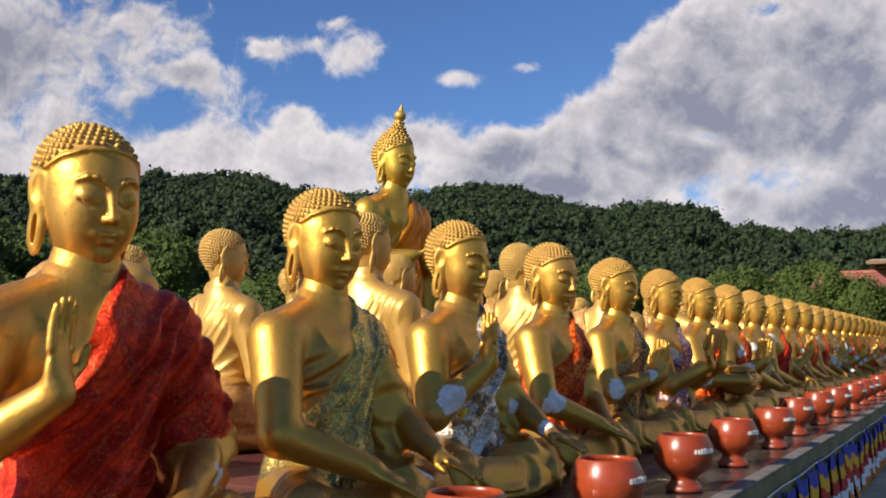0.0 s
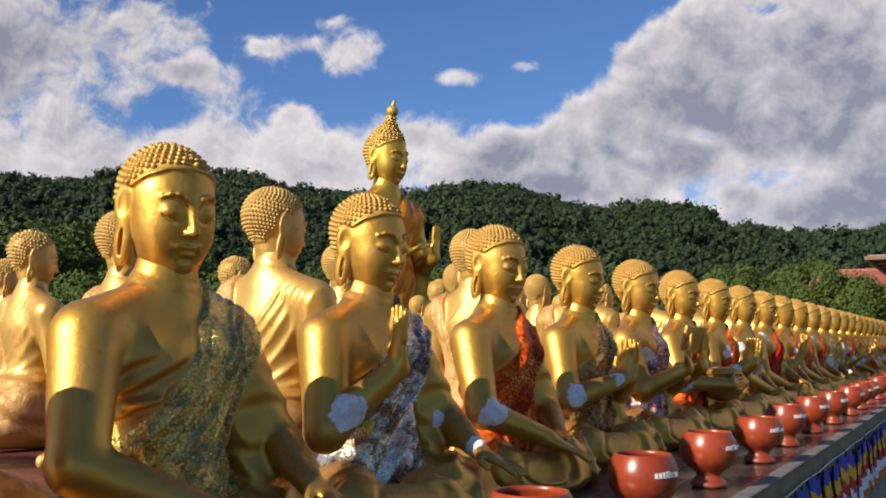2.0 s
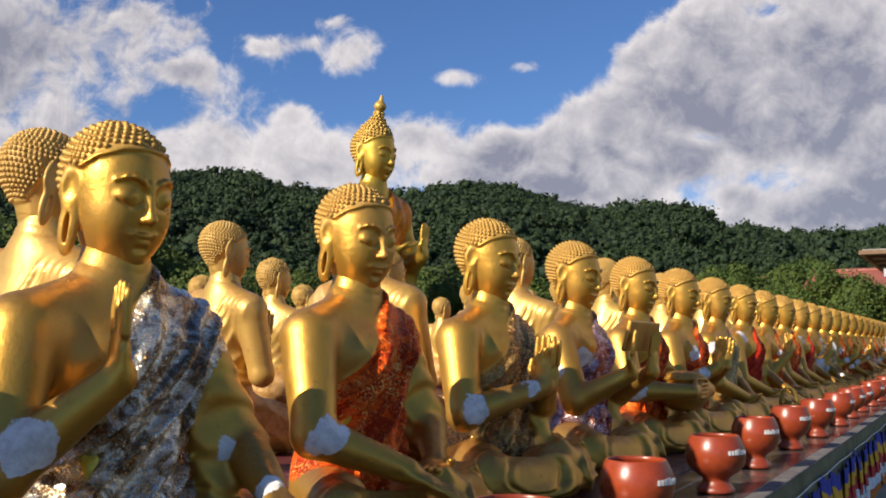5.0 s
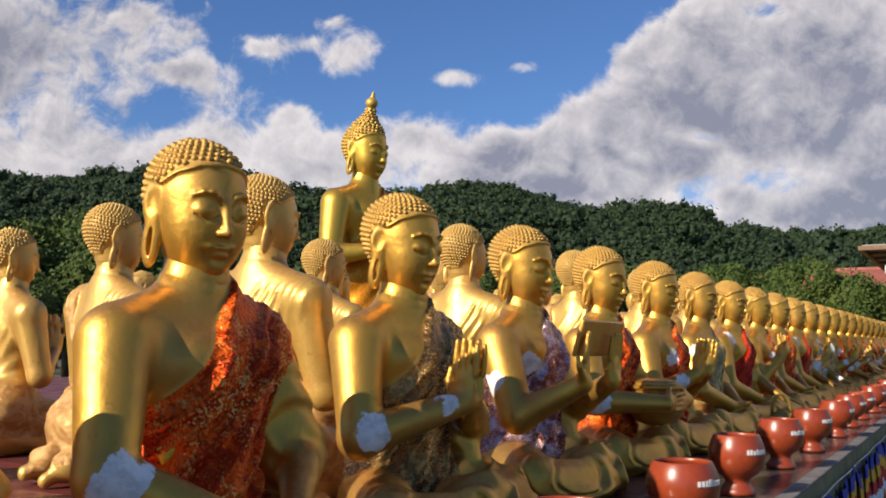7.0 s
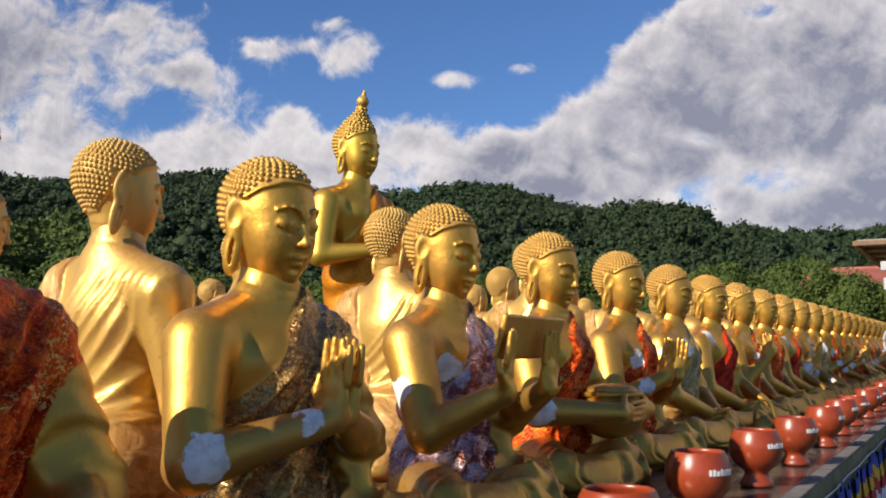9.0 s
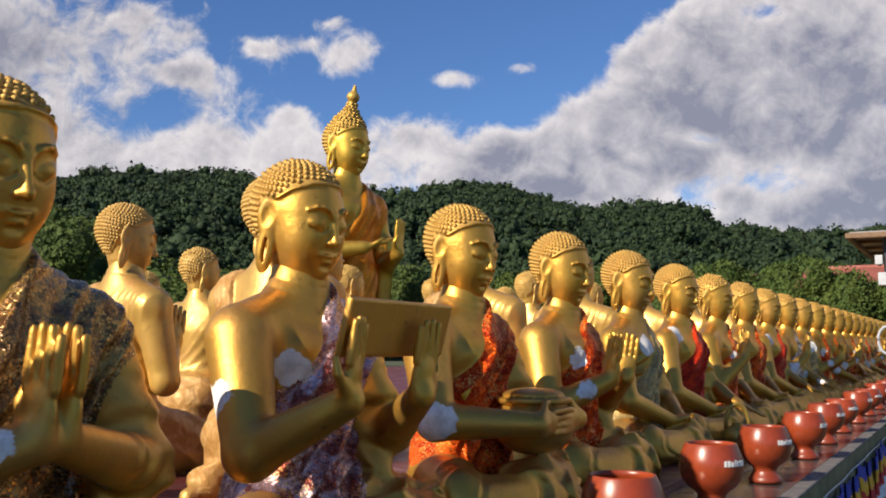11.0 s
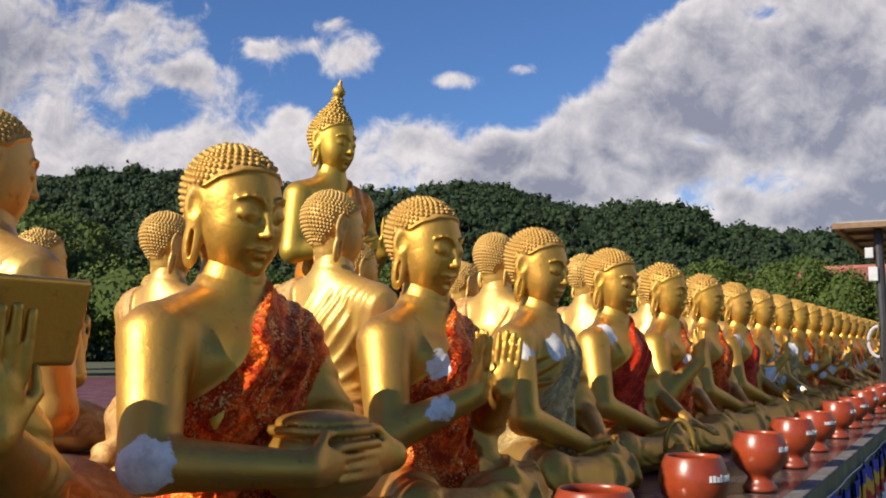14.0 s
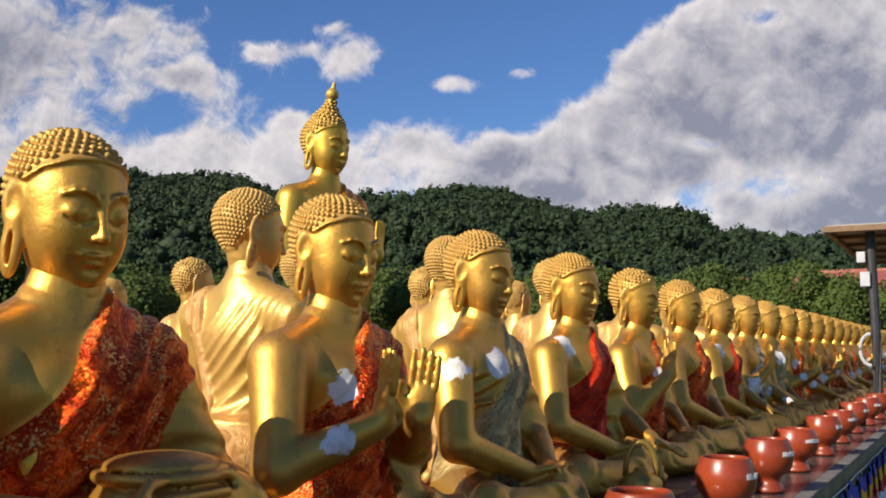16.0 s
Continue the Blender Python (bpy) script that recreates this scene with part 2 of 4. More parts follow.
def plain_material(name, a, b, scale=6.0, rough=(0.4, 0.7), metal=0.0, relief=0.2, depth=0.01, fine=40.0, per_object=0.0):
    m, n = material(name)
    co = n.add("ShaderNodeTexCoord").outputs["Object"]
    wide, grain = n.noise(co, scale, 5.0, 0.6), n.noise(co, fine, 5.0, 0.65)
    tone = n.mix(n.step(n.math("MULTIPLY_ADD", grain, 0.4, n.math("MULTIPLY", wide, 0.7)), 0.35, 0.75), rgb(*a), rgb(*b))
    if per_object:
        k = n.math("MULTIPLY_ADD", n.add("ShaderNodeObjectInfo").outputs["Random"], per_object, 1.0 - per_object / 2)
        tone = n.mix(1.0, tone, n.add("ShaderNodeCombineColor", Red=k, Green=k, Blue=k).outputs[0], "MULTIPLY")
    p = n.add("ShaderNodeBsdfPrincipled", Base_Color=tone, Metallic=metal, Roughness=n.step(wide, 0.3, 0.75, *rough))
    n.put(p, "Normal", bump(n, n.math("ADD", wide, n.math("MULTIPLY", grain, 0.4)), relief, depth))
    finish(n, p.outputs[0])
    return m


def leaf_material(name, a, b, c, scale):
    m, n = material(name)
    co = n.add("ShaderNodeTexCoord").outputs["Object"]
    tone = n.mix(n.step(n.noise(co, scale, 3.0, 0.5), 0.36, 0.66), rgb(*a), rgb(*b))
    tone = n.mix(n.math("MULTIPLY", n.add("ShaderNodeNewGeometry").outputs["Random Per Island"], 0.6), tone, rgb(*c))
    p = n.add("ShaderNodeBsdfPrincipled", Base_Color=tone, Roughness=0.75)
    n.put(p, "Specular IOR Level", 0.25)
    finish(n, p.outputs[0])
    return m


CLAY = plain_material("red_clay", (0.30, 0.047, 0.014), (0.19, 0.029, 0.009), 7.0, (0.26, 0.42), 0.0, 0.15, 0.004, 50.0, 0.25)
WHITE = plain_material("white_paint", (0.75, 0.75, 0.75), (0.6, 0.6, 0.6), 30.0)
STONE = plain_material("dark_granite_tile", (0.08, 0.060, 0.055), (0.042, 0.038, 0.037), 5.0, (0.12, 0.32), 0.0, 0.08, 0.003, 90.0, 0.5)
GROUT = plain_material("mortar", (0.17, 0.155, 0.14), (0.09, 0.08, 0.08), 9.0, (0.7, 0.9))
KERB = plain_material("pale_green_concrete", (0.145, 0.165, 0.088), (0.09, 0.105, 0.056), 4.0, (0.6, 0.85), 0.0, 0.3, 0.006)
MAROON = plain_material("maroon_tile", (0.14, 0.028, 0.024), (0.08, 0.02, 0.018), 5.0, (0.3, 0.6), 0.0, 0.15, 0.004, 60.0, 0.4)
GREEN = plain_material("green_floor_paint", (0.20, 0.27, 0.20), (0.14, 0.19, 0.15), 3.0, (0.5, 0.8))
EARTH = plain_material("grass_and_earth", (0.055, 0.08, 0.024), (0.09, 0.075, 0.045), 0.35, (0.8, 0.95), 0.0, 0.5, 0.05, 6.0)
SLOPE = plain_material("wooded_slope", (0.020, 0.034, 0.013), (0.030, 0.048, 0.018), 0.08, (0.85, 0.95), 0.0, 0.6, 0.5, 0.9)
ROOF = plain_material("red_roof_tile", (0.30, 0.09, 0.06), (0.21, 0.06, 0.042), 1.2, (0.6, 0.8), 0.0, 0.3, 0.03, 8.0)
WALL = plain_material("cream_render", (0.55, 0.48, 0.36), (0.42, 0.37, 0.28), 0.8, (0.7, 0.9))
WOOD = plain_material("brown_timber", (0.20, 0.11, 0.05), (0.12, 0.065, 0.03), 6.0, (0.5, 0.75), 0.0, 0.3, 0.006)
SHEET = plain_material("grey_roof_sheet", (0.30, 0.29, 0.28), (0.20, 0.18, 0.17), 3.0, (0.35, 0.6), 0.4)
STEEL = plain_material("dark_painted_steel", (0.05, 0.05, 0.055), (0.03, 0.028, 0.03), 10.0, (0.4, 0.6), 0.3)
PLASTIC = plain_material("grey_plastic", (0.45, 0.46, 0.48), (0.38, 0.38, 0.40), 15.0, (0.4, 0.6))
BARK = plain_material("bark", (0.11, 0.08, 0.055), (0.07, 0.05, 0.035), 5.0, (0.8, 0.95), 0.0, 0.6, 0.03, 25.0)
FOREST = leaf_material("dark_forest_leaves", (0.009, 0.022, 0.010), (0.022, 0.042, 0.014), (0.034, 0.052, 0.017), 0.07)
LEAVES = leaf_material("sunlit_green_leaves", (0.026, 0.054, 0.010), (0.052, 0.084, 0.014), (0.086, 0.106, 0.018), 0.35)


def flag_material():
    m, n = material("five_stripe_flag_cloth")
    at = n.add("ShaderNodeAttribute")
    at.attribute_name = "stripe"
    ramp = n.add("ShaderNodeValToRGB", Fac=at.outputs["Fac"])
    ramp.color_ramp.interpolation = "CONSTANT"
    stops = ((0.0, (0.03, 0.045, 0.38)), (0.2, (0.78, 0.40, 0.02)), (0.4, (0.55, 0.020, 0.018)), (0.6, (0.82, 0.80, 0.77)), (0.8, (0.72, 0.19, 0.015)))
    el = ramp.color_ramp.elements
    while len(el) < len(stops):
        el.new(0.5)
    for e, (p, c) in zip(el, stops):
        e.position, e.color = p, rgb(*c)
    co = n.add("ShaderNodeTexCoord").outputs["Object"]
    tone = n.mix(n.math("MULTIPLY", n.step(n.noise(co, 18.0, 5.0), 0.45, 0.8), 0.4), ramp.outputs[0], rgb(0.12, 0.10, 0.08))
    p = n.add("ShaderNodeBsdfPrincipled", Base_Color=tone, Roughness=0.8)
    n.put(p, "Normal", bump(n, n.noise(co, 200.0, 2.0), 0.2, 0.002))
    finish(n, p.outputs[0])
    return m


FLAG = flag_material()

# ---------------------------------------------------------------- mesh helpers


def mesh_from(name, verts, faces, mat, smooth=True):
    me = bpy.data.meshes.new(name)
    me.from_pydata(verts, [], faces)
    me.materials.append(mat)
    me.polygons.foreach_set("use_smooth", [smooth] * len(me.polygons))
    me.update()
    return me


def from_bm(name, bm, mat, smooth=False):
    bmesh.ops.recalc_face_normals(bm, faces=bm.faces)
    me = bpy.data.meshes.new(name)
    bm.to_mesh(me)
    bm.free()
    me.materials.append(mat)
    me.polygons.foreach_set("use_smooth", [smooth] * len(me.polygons))
    return me


def part(name, bm, mat, parent, label="", smooth=False):
    ob = new(name, bm if isinstance(bm, bpy.types.Mesh) else from_bm(name, bm, mat, smooth))
    ob.parent = parent
    if label:
        tagged(ob, label)
    return ob


def box(lo, hi, bevel=0.0, bm=None):
    bm = bm or bmesh.new()
    lo, hi = Vector(lo), Vector(hi)
    got = bmesh.ops.create_cube(bm, size=1.0)["verts"]
    for v in got:
        v.co = Vector([lo[i] + (v.co[i] + 0.5) * (hi[i] - lo[i]) for i in range(3)])
    if bevel:
        edges = list({e for v in got for e in v.link_edges})
        bmesh.ops.bevel(bm, geom=edges, offset=bevel, segments=2, affect="EDGES", profile=0.5)
    return bm


def lathe(profile, steps=32):
    bm = bmesh.new()
    rings = []
    for r, z in profile:
        rings.append([bm.verts.new((r * math.cos(2 * math.pi * i / steps), r * math.sin(2 * math.pi * i / steps), z)) for i in range(steps)])
    for a, b in zip(rings, rings[1:]):
        for i in range(steps):
            bm.faces.new((a[i], a[(i + 1) % steps], b[(i + 1) % steps], b[i]))
    bm.faces.new(rings[0][::-1])
    bm.faces.new(rings[-1])
    return bm


def tube(points, radii, sides=8, bm=None):
    bm = bm or bmesh.new()
    last = None
    pts = [Vector(p) for p in points]
    for i, p in enumerate(pts):
        way = (pts[min(i + 1, len(pts) - 1)] - pts[max(i - 1, 0)]).normalized()
        q = way.to_track_quat("Z", "Y")
        ring = [bm.verts.new(p + q @ Vector((radii[i] * math.cos(2 * math.pi * k / sides), radii[i] * math.sin(2 * math.pi * k / sides), 0))) for k in range(sides)]
        if last:
            for k in range(sides):
                bm.faces.new((last[k], last[(k + 1) % sides], ring[(k + 1) % sides], ring[k]))
        else:
            bm.faces.new(ring[::-1])
        last = ring
    bm.faces.new(last)
    return bm


# ---------------------------------------------------------------- modelling clay: blended solids on a grid


def smooth01(a):
    a = np.clip(a, 0, 1)
    return a * a * (3 - 2 * a)


class Clay:
    """A field of distances to a body, built from blended solids, and skinned."""

    def __init__(self, lo, hi, cell):
        self.lo, self.cell = np.array(lo, float), cell
        self.n = np.ceil((np.array(hi) - self.lo) / cell).astype(int) + 1
        self.F = np.full(self.n, 1.0, np.float32)

    def region(self, lo, hi, margin):
        a = np.clip(np.floor((np.array(lo) - margin - self.lo) / self.cell).astype(int), 0, self.n)
        b = np.clip(np.ceil((np.array(hi) + margin - self.lo) / self.cell).astype(int) + 1, 0, self.n)
        sl = tuple(slice(i, j) for i, j in zip(a, b))
        ax = [(self.lo[i] + self.cell * np.arange(a[i], b[i])).astype(np.float32) for i in range(3)]
        return sl, ax[0][:, None, None], ax[1][None, :, None], ax[2][None, None, :]

    def blend(self, sl, d, k, cut):
        f = self.F[sl]
        if cut:
            f, d = -f, d
        h = np.maximum(k - np.abs(f - d), 0) / k if k > 0 else 0
        g = np.minimum(f, d) - h * h * k * 0.25
        self.F[sl] = -g if cut else g

    def ball(self, c, r, k=0.03, cut=False, axes=None):
        """An ellipsoid with half axes r, turned by the rows of axes."""
        c = np.array(c, float)
        r = np.array((r,) * 3 if np.isscalar(r) else r, float)
        big = r if axes is None else np.full(3, r.max())
        sl, X, Y, Z = self.region(c - big, c + big, k + 3 * self.cell)
        p = [X - c[0], Y - c[1], Z - c[2]]
        if axes is not None:
            p = [sum(float(a[i]) * p[i] for i in range(3)) for a in axes]
        a = np.sqrt(sum((q / s) ** 2 for q, s in zip(p, r))) + 1e-6
        b = np.sqrt(sum((q / (s * s)) ** 2 for q, s in zip(p, r))) + 1e-6
        self.blend(sl, a * (a - 1) / b, k, cut)

    def limb(self, a, b, ra, rb=None, k=0.03, cut=False):
        rb = ra if rb is None else rb
        a, b = np.array(a, float), np.array(b, float)
        m = max(ra, rb)
        sl, X, Y, Z = self.region(np.minimum(a, b) - m, np.maximum(a, b) + m, k + 3 * self.cell)
        w = b - a
        t = np.clip(((X - a[0]) * w[0] + (Y - a[1]) * w[1] + (Z - a[2]) * w[2]) / max(w @ w, 1e-9), 0, 1)
        d = np.sqrt((X - a[0] - t * w[0]) ** 2 + (Y - a[1] - t * w[1]) ** 2 + (Z - a[2] - t * w[2]) ** 2) - (ra + t * (rb - ra))
        self.blend(sl, d, k, cut)

    def slab(self, c, half, axes, rnd=0.006, k=0.004):
        c, half = np.array(c, float), np.array(half, float)
        m = np.full(3, np.linalg.norm(half))
        sl, X, Y, Z = self.region(c - m, c + m, k + 3 * self.cell)
        p = [X - c[0], Y - c[1], Z - c[2]]
        q = [np.abs(sum(float(a[i]) * p[i] for i in range(3))) - (h - rnd) for a, h in zip(axes, half)]
        d = np.sqrt(sum(np.maximum(x, 0) ** 2 for x in q)) + np.minimum(np.maximum(np.maximum(q[0], q[1]), q[2]), 0) - rnd
        self.blend(sl, d, k, False)

    def whole(self):
        return self.region(self.lo, self.lo, 99)[1:]

    def sample(self, field, p):
        i = np.clip(np.rint((p - self.lo) / self.cell).astype(int), 0, self.n - 1)
        return field[i[:, 0], i[:, 1], i[:, 2]]

    def skin(self):
        F, s = self.F, self.F < 0
        c = [F[i:F.shape[0] - 1 + i, j:F.shape[1] - 1 + j, k:F.shape[2] - 1 + k] for i in (0, 1) for j in (0, 1) for k in (0, 1)]
        total = sum((v < 0).astype(np.int8) for v in c)
        cells = np.argwhere((total > 0) & (total < 8))
        vals = np.stack([v[cells[:, 0], cells[:, 1], cells[:, 2]] for v in c], 1).astype(float)
        corner = np.array([(i, j, k) for i in (0, 1) for j in (0, 1) for k in (0, 1)], float)
        pos, count = np.zeros((len(cells), 3)), np.zeros(len(cells))
        for a in range(8):
            for b in range(a + 1, 8):
                if abs(corner[a] - corner[b]).sum() == 1:
                    cross = (vals[:, a] < 0) != (vals[:, b] < 0)
                    t = np.where(cross, vals[:, a] / np.where(cross, vals[:, a] - vals[:, b], 1), 0)
                    pos += np.where(cross[:, None], corner[a] + t[:, None] * (corner[b] - corner[a]), 0)
                    count += cross
        verts = self.lo + self.cell * (cells + pos / count[:, None])
        index = np.full([x - 1 for x in F.shape], -1, np.int64)
        index[cells[:, 0], cells[:, 1], cells[:, 2]] = np.arange(len(cells))
        faces = []
        for ax in range(3):
            u, v = (ax + 1) % 3, (ax + 2) % 3
            lo = [slice(None)] * 3
            hi = [slice(None)] * 3
            lo[ax], hi[ax] = slice(0, -1), slice(1, None)
            e = np.argwhere(s[tuple(lo)] != s[tuple(hi)])
            e = e[(e[:, u] > 0) & (e[:, v] > 0) & (e[:, u] < F.shape[u] - 1) & (e[:, v] < F.shape[v] - 1)]
            inside = s[e[:, 0], e[:, 1], e[:, 2]]
            q = []
            for du, dv in ((1, 1), (0, 1), (0, 0), (1, 0)):
                w = e.copy()
                w[:, u] -= du
                w[:, v] -= dv
                q.append(index[w[:, 0], w[:, 1], w[:, 2]])
            q = np.stack(q, 1)
            faces.append(np.where(inside[:, None], q, q[:, ::-1]))
        return verts, np.concatenate(faces)


# ---------------------------------------------------------------- heads


def hairline(x, y):
    a = np.arctan2(np.abs(y), x + 0.02)
    return np.interp(a, (0.0, 0.5, 1.0, 1.40, 1.75, 2.2, 3.15), (0.111, 0.104, 0.078, 0.038, -0.015, -0.095, -0.105))


def head(cell, curls, crowned=False):
    """A head with rows of snail curls, half-closed eyes and long ear lobes, about its middle. Returns vertices and faces."""
    c = Clay((-0.20, -0.19, -0.22), (0.21, 0.19, 0.40 if crowned else 0.19), cell)
    c.ball((-0.022, 0, 0.036), (0.140, 0.118, 0.125), 0.02)
    c.ball((0.030, 0, -0.026), (0.099, 0.099, 0.124), 0.05)
    c.ball((0.052, 0, -0.112), (0.058, 0.060, 0.050), 0.06)
    c.ball((0.088, 0, -0.134), (0.024, 0.026, 0.020), 0.035)
    c.ball((0.0, 0, -0.10), (0.070, 0.066, 0.08), 0.05)
    for s in (-1, 1):
        c.ball((0.060, s * 0.046, -0.052), (0.050, 0.042, 0.050), 0.05)
        # shallow sockets, domed lids cast down, thin arched brows
        c.ball((0.155, s * 0.048, 0.015), (0.024, 0.036, 0.022), 0.030, cut=True)
        c.ball((0.100, s * 0.046, 0.004), (0.0285, 0.033, 0.024), 0.006)
        lid = [(0.129, 0.017, -0.006), (0.1285, 0.032, -0.016), (0.1240, 0.050, -0.018), (0.1085, 0.074, -0.006)]
        for (ax, ay, az), (bx, by, bz) in zip(lid, lid[1:]):
            c.limb((ax, s * ay, az), (bx, s * by, bz), 0.0034, 0.0030, 0.003, cut=True)
        arch = [(0.132, 0.012, 0.030), (0.1315, 0.026, 0.044), (0.126, 0.044, 0.051), (0.115, 0.062, 0.049), (0.100, 0.080, 0.038)]
        for (ax, ay, az), (bx, by, bz) in zip(arch, arch[1:]):
            c.limb((ax, s * ay, az), (bx, s * by, bz), 0.0021, 0.0021, 0.013)
        # ears that stand off at the back, with long slit lobes
        lean = ((math.cos(0.42), -s * math.sin(0.42), 0), (s * math.sin(0.42), math.cos(0.42), 0), (0, 0, 1))
        c.ball((-0.014, s * 0.119, 0.000), (0.034, 0.012, 0.056), 0.008, axes=lean)
        c.ball((-0.008, s * 0.132, 0.006), (0.021, 0.010, 0.040), 0.005, cut=True, axes=lean)
        c.ball((-0.010, s * 0.116, -0.090), (0.027, 0.013, 0.068), 0.012, axes=lean)
        c.ball((-0.008, s * 0.117, -0.092), (0.0065, 0.028, 0.036), 0.003, cut=True, axes=lean)
        c.ball((0.136, s * 0.013, -0.044), (0.012, 0.009, 0.0085), 0.008)
        c.limb((0.128, s * 0.030, -0.080), (0.112, s * 0.044, -0.076), 0.005, 0.006, 0.012)
    c.limb((0.126, 0, 0.034), (0.147, 0, -0.034), 0.0075, 0.0105, 0.014)
    c.ball((0.152, 0, -0.040), (0.0125, 0.0115, 0.011), 0.009)
    c.ball((0.126, 0, -0.080), (0.013, 0.029, 0.0085), 0.006)
    c.ball((0.122, 0, -0.096), (0.014, 0.023, 0.0105), 0.006)
    c.ball((0.128, 0, -0.112), (0.010, 0.020, 0.006), 0.010, cut=True)
    c.limb((0.141, -0.011, -0.0875), (0.141, 0.011, -0.0875), 0.0028, 0.0028, 0.002, cut=True)
    for s in (-1, 1):
        c.limb((0.141, s * 0.011, -0.0875), (0.124, s * 0.036, -0.078), 0.0028, 0.0022, 0.002, cut=True)
    if crowned:
        c.ball((-0.02, 0, 0.15), (0.066, 0.066, 0.05), 0.05)
        c.limb((-0.02, 0, 0.18), (-0.02, 0, 0.265), 0.036, 0.017, 0.03)
        c.ball((-0.02, 0, 0.285), (0.034, 0.034, 0.028), 0.004)
        c.limb((-0.02, 0, 0.30), (-0.02, 0, 0.35), 0.016, 0.003, 0.01)
    X, Y, Z = c.whole()
    over = Z - hairline(X, Y)
    clear = 1 - smooth01((np.abs(Y) - 0.108) / 0.006) * smooth01((0.055 - Z) / 0.01) * smooth01((X + 0.055) / 0.01)
    c.F -= (0.005 * smooth01(over / 0.008) * clear).astype(np.float32)
    rim = np.exp(-((over - 0.005) / 0.008) ** 2) * clear * smooth01((X + 0.03) / 0.03)
    c.F -= (0.0065 * rim).astype(np.float32)
    verts, faces = c.skin()
    verts, faces = [verts], [faces]
    total = len(verts[0])
    # curls in rows round the crown
    sides = 6 if cell < 0.005 else 4
    gap = math.sqrt(0.20 / curls)
    place = []
    top = np.array((-0.02, 0, 0.02))
    for ring in range(60):
        polar = gap * 7.0 * (ring + 0.3)
        if polar > 2.6:
            break
        around = max(1, int(2 * math.pi * math.sin(polar) / (gap * 7.0)))
        for i in range(around):
            a = 2 * math.pi * (i + 0.5 * (ring % 2)) / around
            place.append((math.sin(polar) * math.cos(a), math.sin(polar) * math.sin(a), math.cos(polar)))
    if crowned:
        for z in np.arange(0.155, 0.255, 0.018):
            r = 1.0
            around = max(6, int(20 * (0.30 - z) / 0.15))
            for i in range(around):
                a = 2 * math.pi * (i + 0.5 * (int(z * 1000) % 2)) / around
                place.append((math.cos(a), math.sin(a), z + 10))
    d = np.array(place)
    raised = d[:, 2] > 5
    start = np.where(raised[:, None], np.stack([-0.02 + d[:, 0] * 0.12, d[:, 1] * 0.12, d[:, 2] - 10], 1), top + d * 0.19)
    way = np.where(raised[:, None], np.stack([-d[:, 0], -d[:, 1], 0 * d[:, 0]], 1), -d)
    t = np.zeros(len(d))
    alive = np.ones(len(d), bool)
    for _ in range(160):
        f = c.sample(c.F, start + way * t[:, None])
        alive &= f > 0.0008
        t += np.where(alive, np.clip(f * 0.4, 0.0004, 0.004), 0)
    p = start + way * t[:, None]
    ok = (p[:, 2] > hairline(p[:, 0], p[:, 1]) + 0.017) & (t < 0.185)
    ok &= ~((np.abs(p[:, 1]) > 0.113) & (p[:, 2] < 0.055) & (p[:, 0] > -0.055))
    if crowned:
        ok &= (raised | (p[:, 2] < 0.15))
    size = gap * 0.51
    ring_a = np.arange(sides) * 2 * math.pi / sides
    for q, w in zip(p[ok], -way[ok]):
        w = w / np.linalg.norm(w)
        e1 = np.cross(w, (0.3, 0.2, 0.9))
        e1 /= np.linalg.norm(e1)
        e2 = np.cross(w, e1)
        disc = np.cos(ring_a)[:, None] * e1 + np.sin(ring_a)[:, None] * e2
        v = np.concatenate([q - w * 0.003 + disc * size, q + w * size * 0.45 + disc * size * 0.84, q + w * size * 0.90 + disc * size * 0.40])
        f = [(r * sides + i, r * sides + (i + 1) % sides, (r + 1) * sides + (i + 1) % sides, (r + 1) * sides + i) for r in (0, 1) for i in range(sides)]
        top_f = [(2 * sides, 2 * sides + i, 2 * sides + i + 1, 2 * sides + i + 1) for i in range(1, sides - 1)]
        verts.append(v)
        faces.append(np.array(f) + total)
        faces.append(np.array(top_f) + total)
        total += len(v)
    return np.concatenate(verts), np.concatenate(faces)


HEAD_NEAR = head(0.0036, 640)
HEAD_FAR = head(0.009, 420)
HEAD_GREAT = head(0.006, 420, True)

# ---------------------------------------------------------------- bodies


def unit(v):
    v = np.array(v, float)
    return v / np.linalg.norm(v)


def palm(c, wrist, way, face, s=1.25, bend=0.0, thumb=1):
    """A hand at the wrist: fingers along way, palm facing face."""
    way, face = unit(way), unit(face)
    face = unit(face - way * (face @ way))
    side = np.cross(way, face) * thumb
    wrist = np.array(wrist, float)
    c.ball(wrist + way * 0.045 * s, (0.055 * s, 0.040 * s, 0.018 * s), 0.025, axes=(way, side, face))
    tip = unit(way + face * bend)
    for i, (o, l) in enumerate(((0.0320, 0.090), (0.0108, 0.097), (-0.0108, 0.094), (-0.0320, 0.082))):
        a = wrist + way * 0.082 * s + side * o * s
        b = a + unit(way + side * o * 0.6) * l * 0.5 * s
        c.limb(a, b, 0.0104 * s, 0.0100 * s, 0.0015)
        c.limb(b, b + tip * l * 0.5 * s, 0.0100 * s, 0.0084 * s, 0.0015)
    a = wrist + way * 0.025 * s + side * 0.032 * s
    b = a + unit(way * 0.8 + side * 0.7 + face * 0.3) * 0.045 * s
    c.limb(a, b, 0.014 * s, 0.011 * s, 0.012)
    c.limb(b, b + unit(way + face * 0.3) * 0.035 * s, 0.011 * s, 0.008 * s, 0.004)


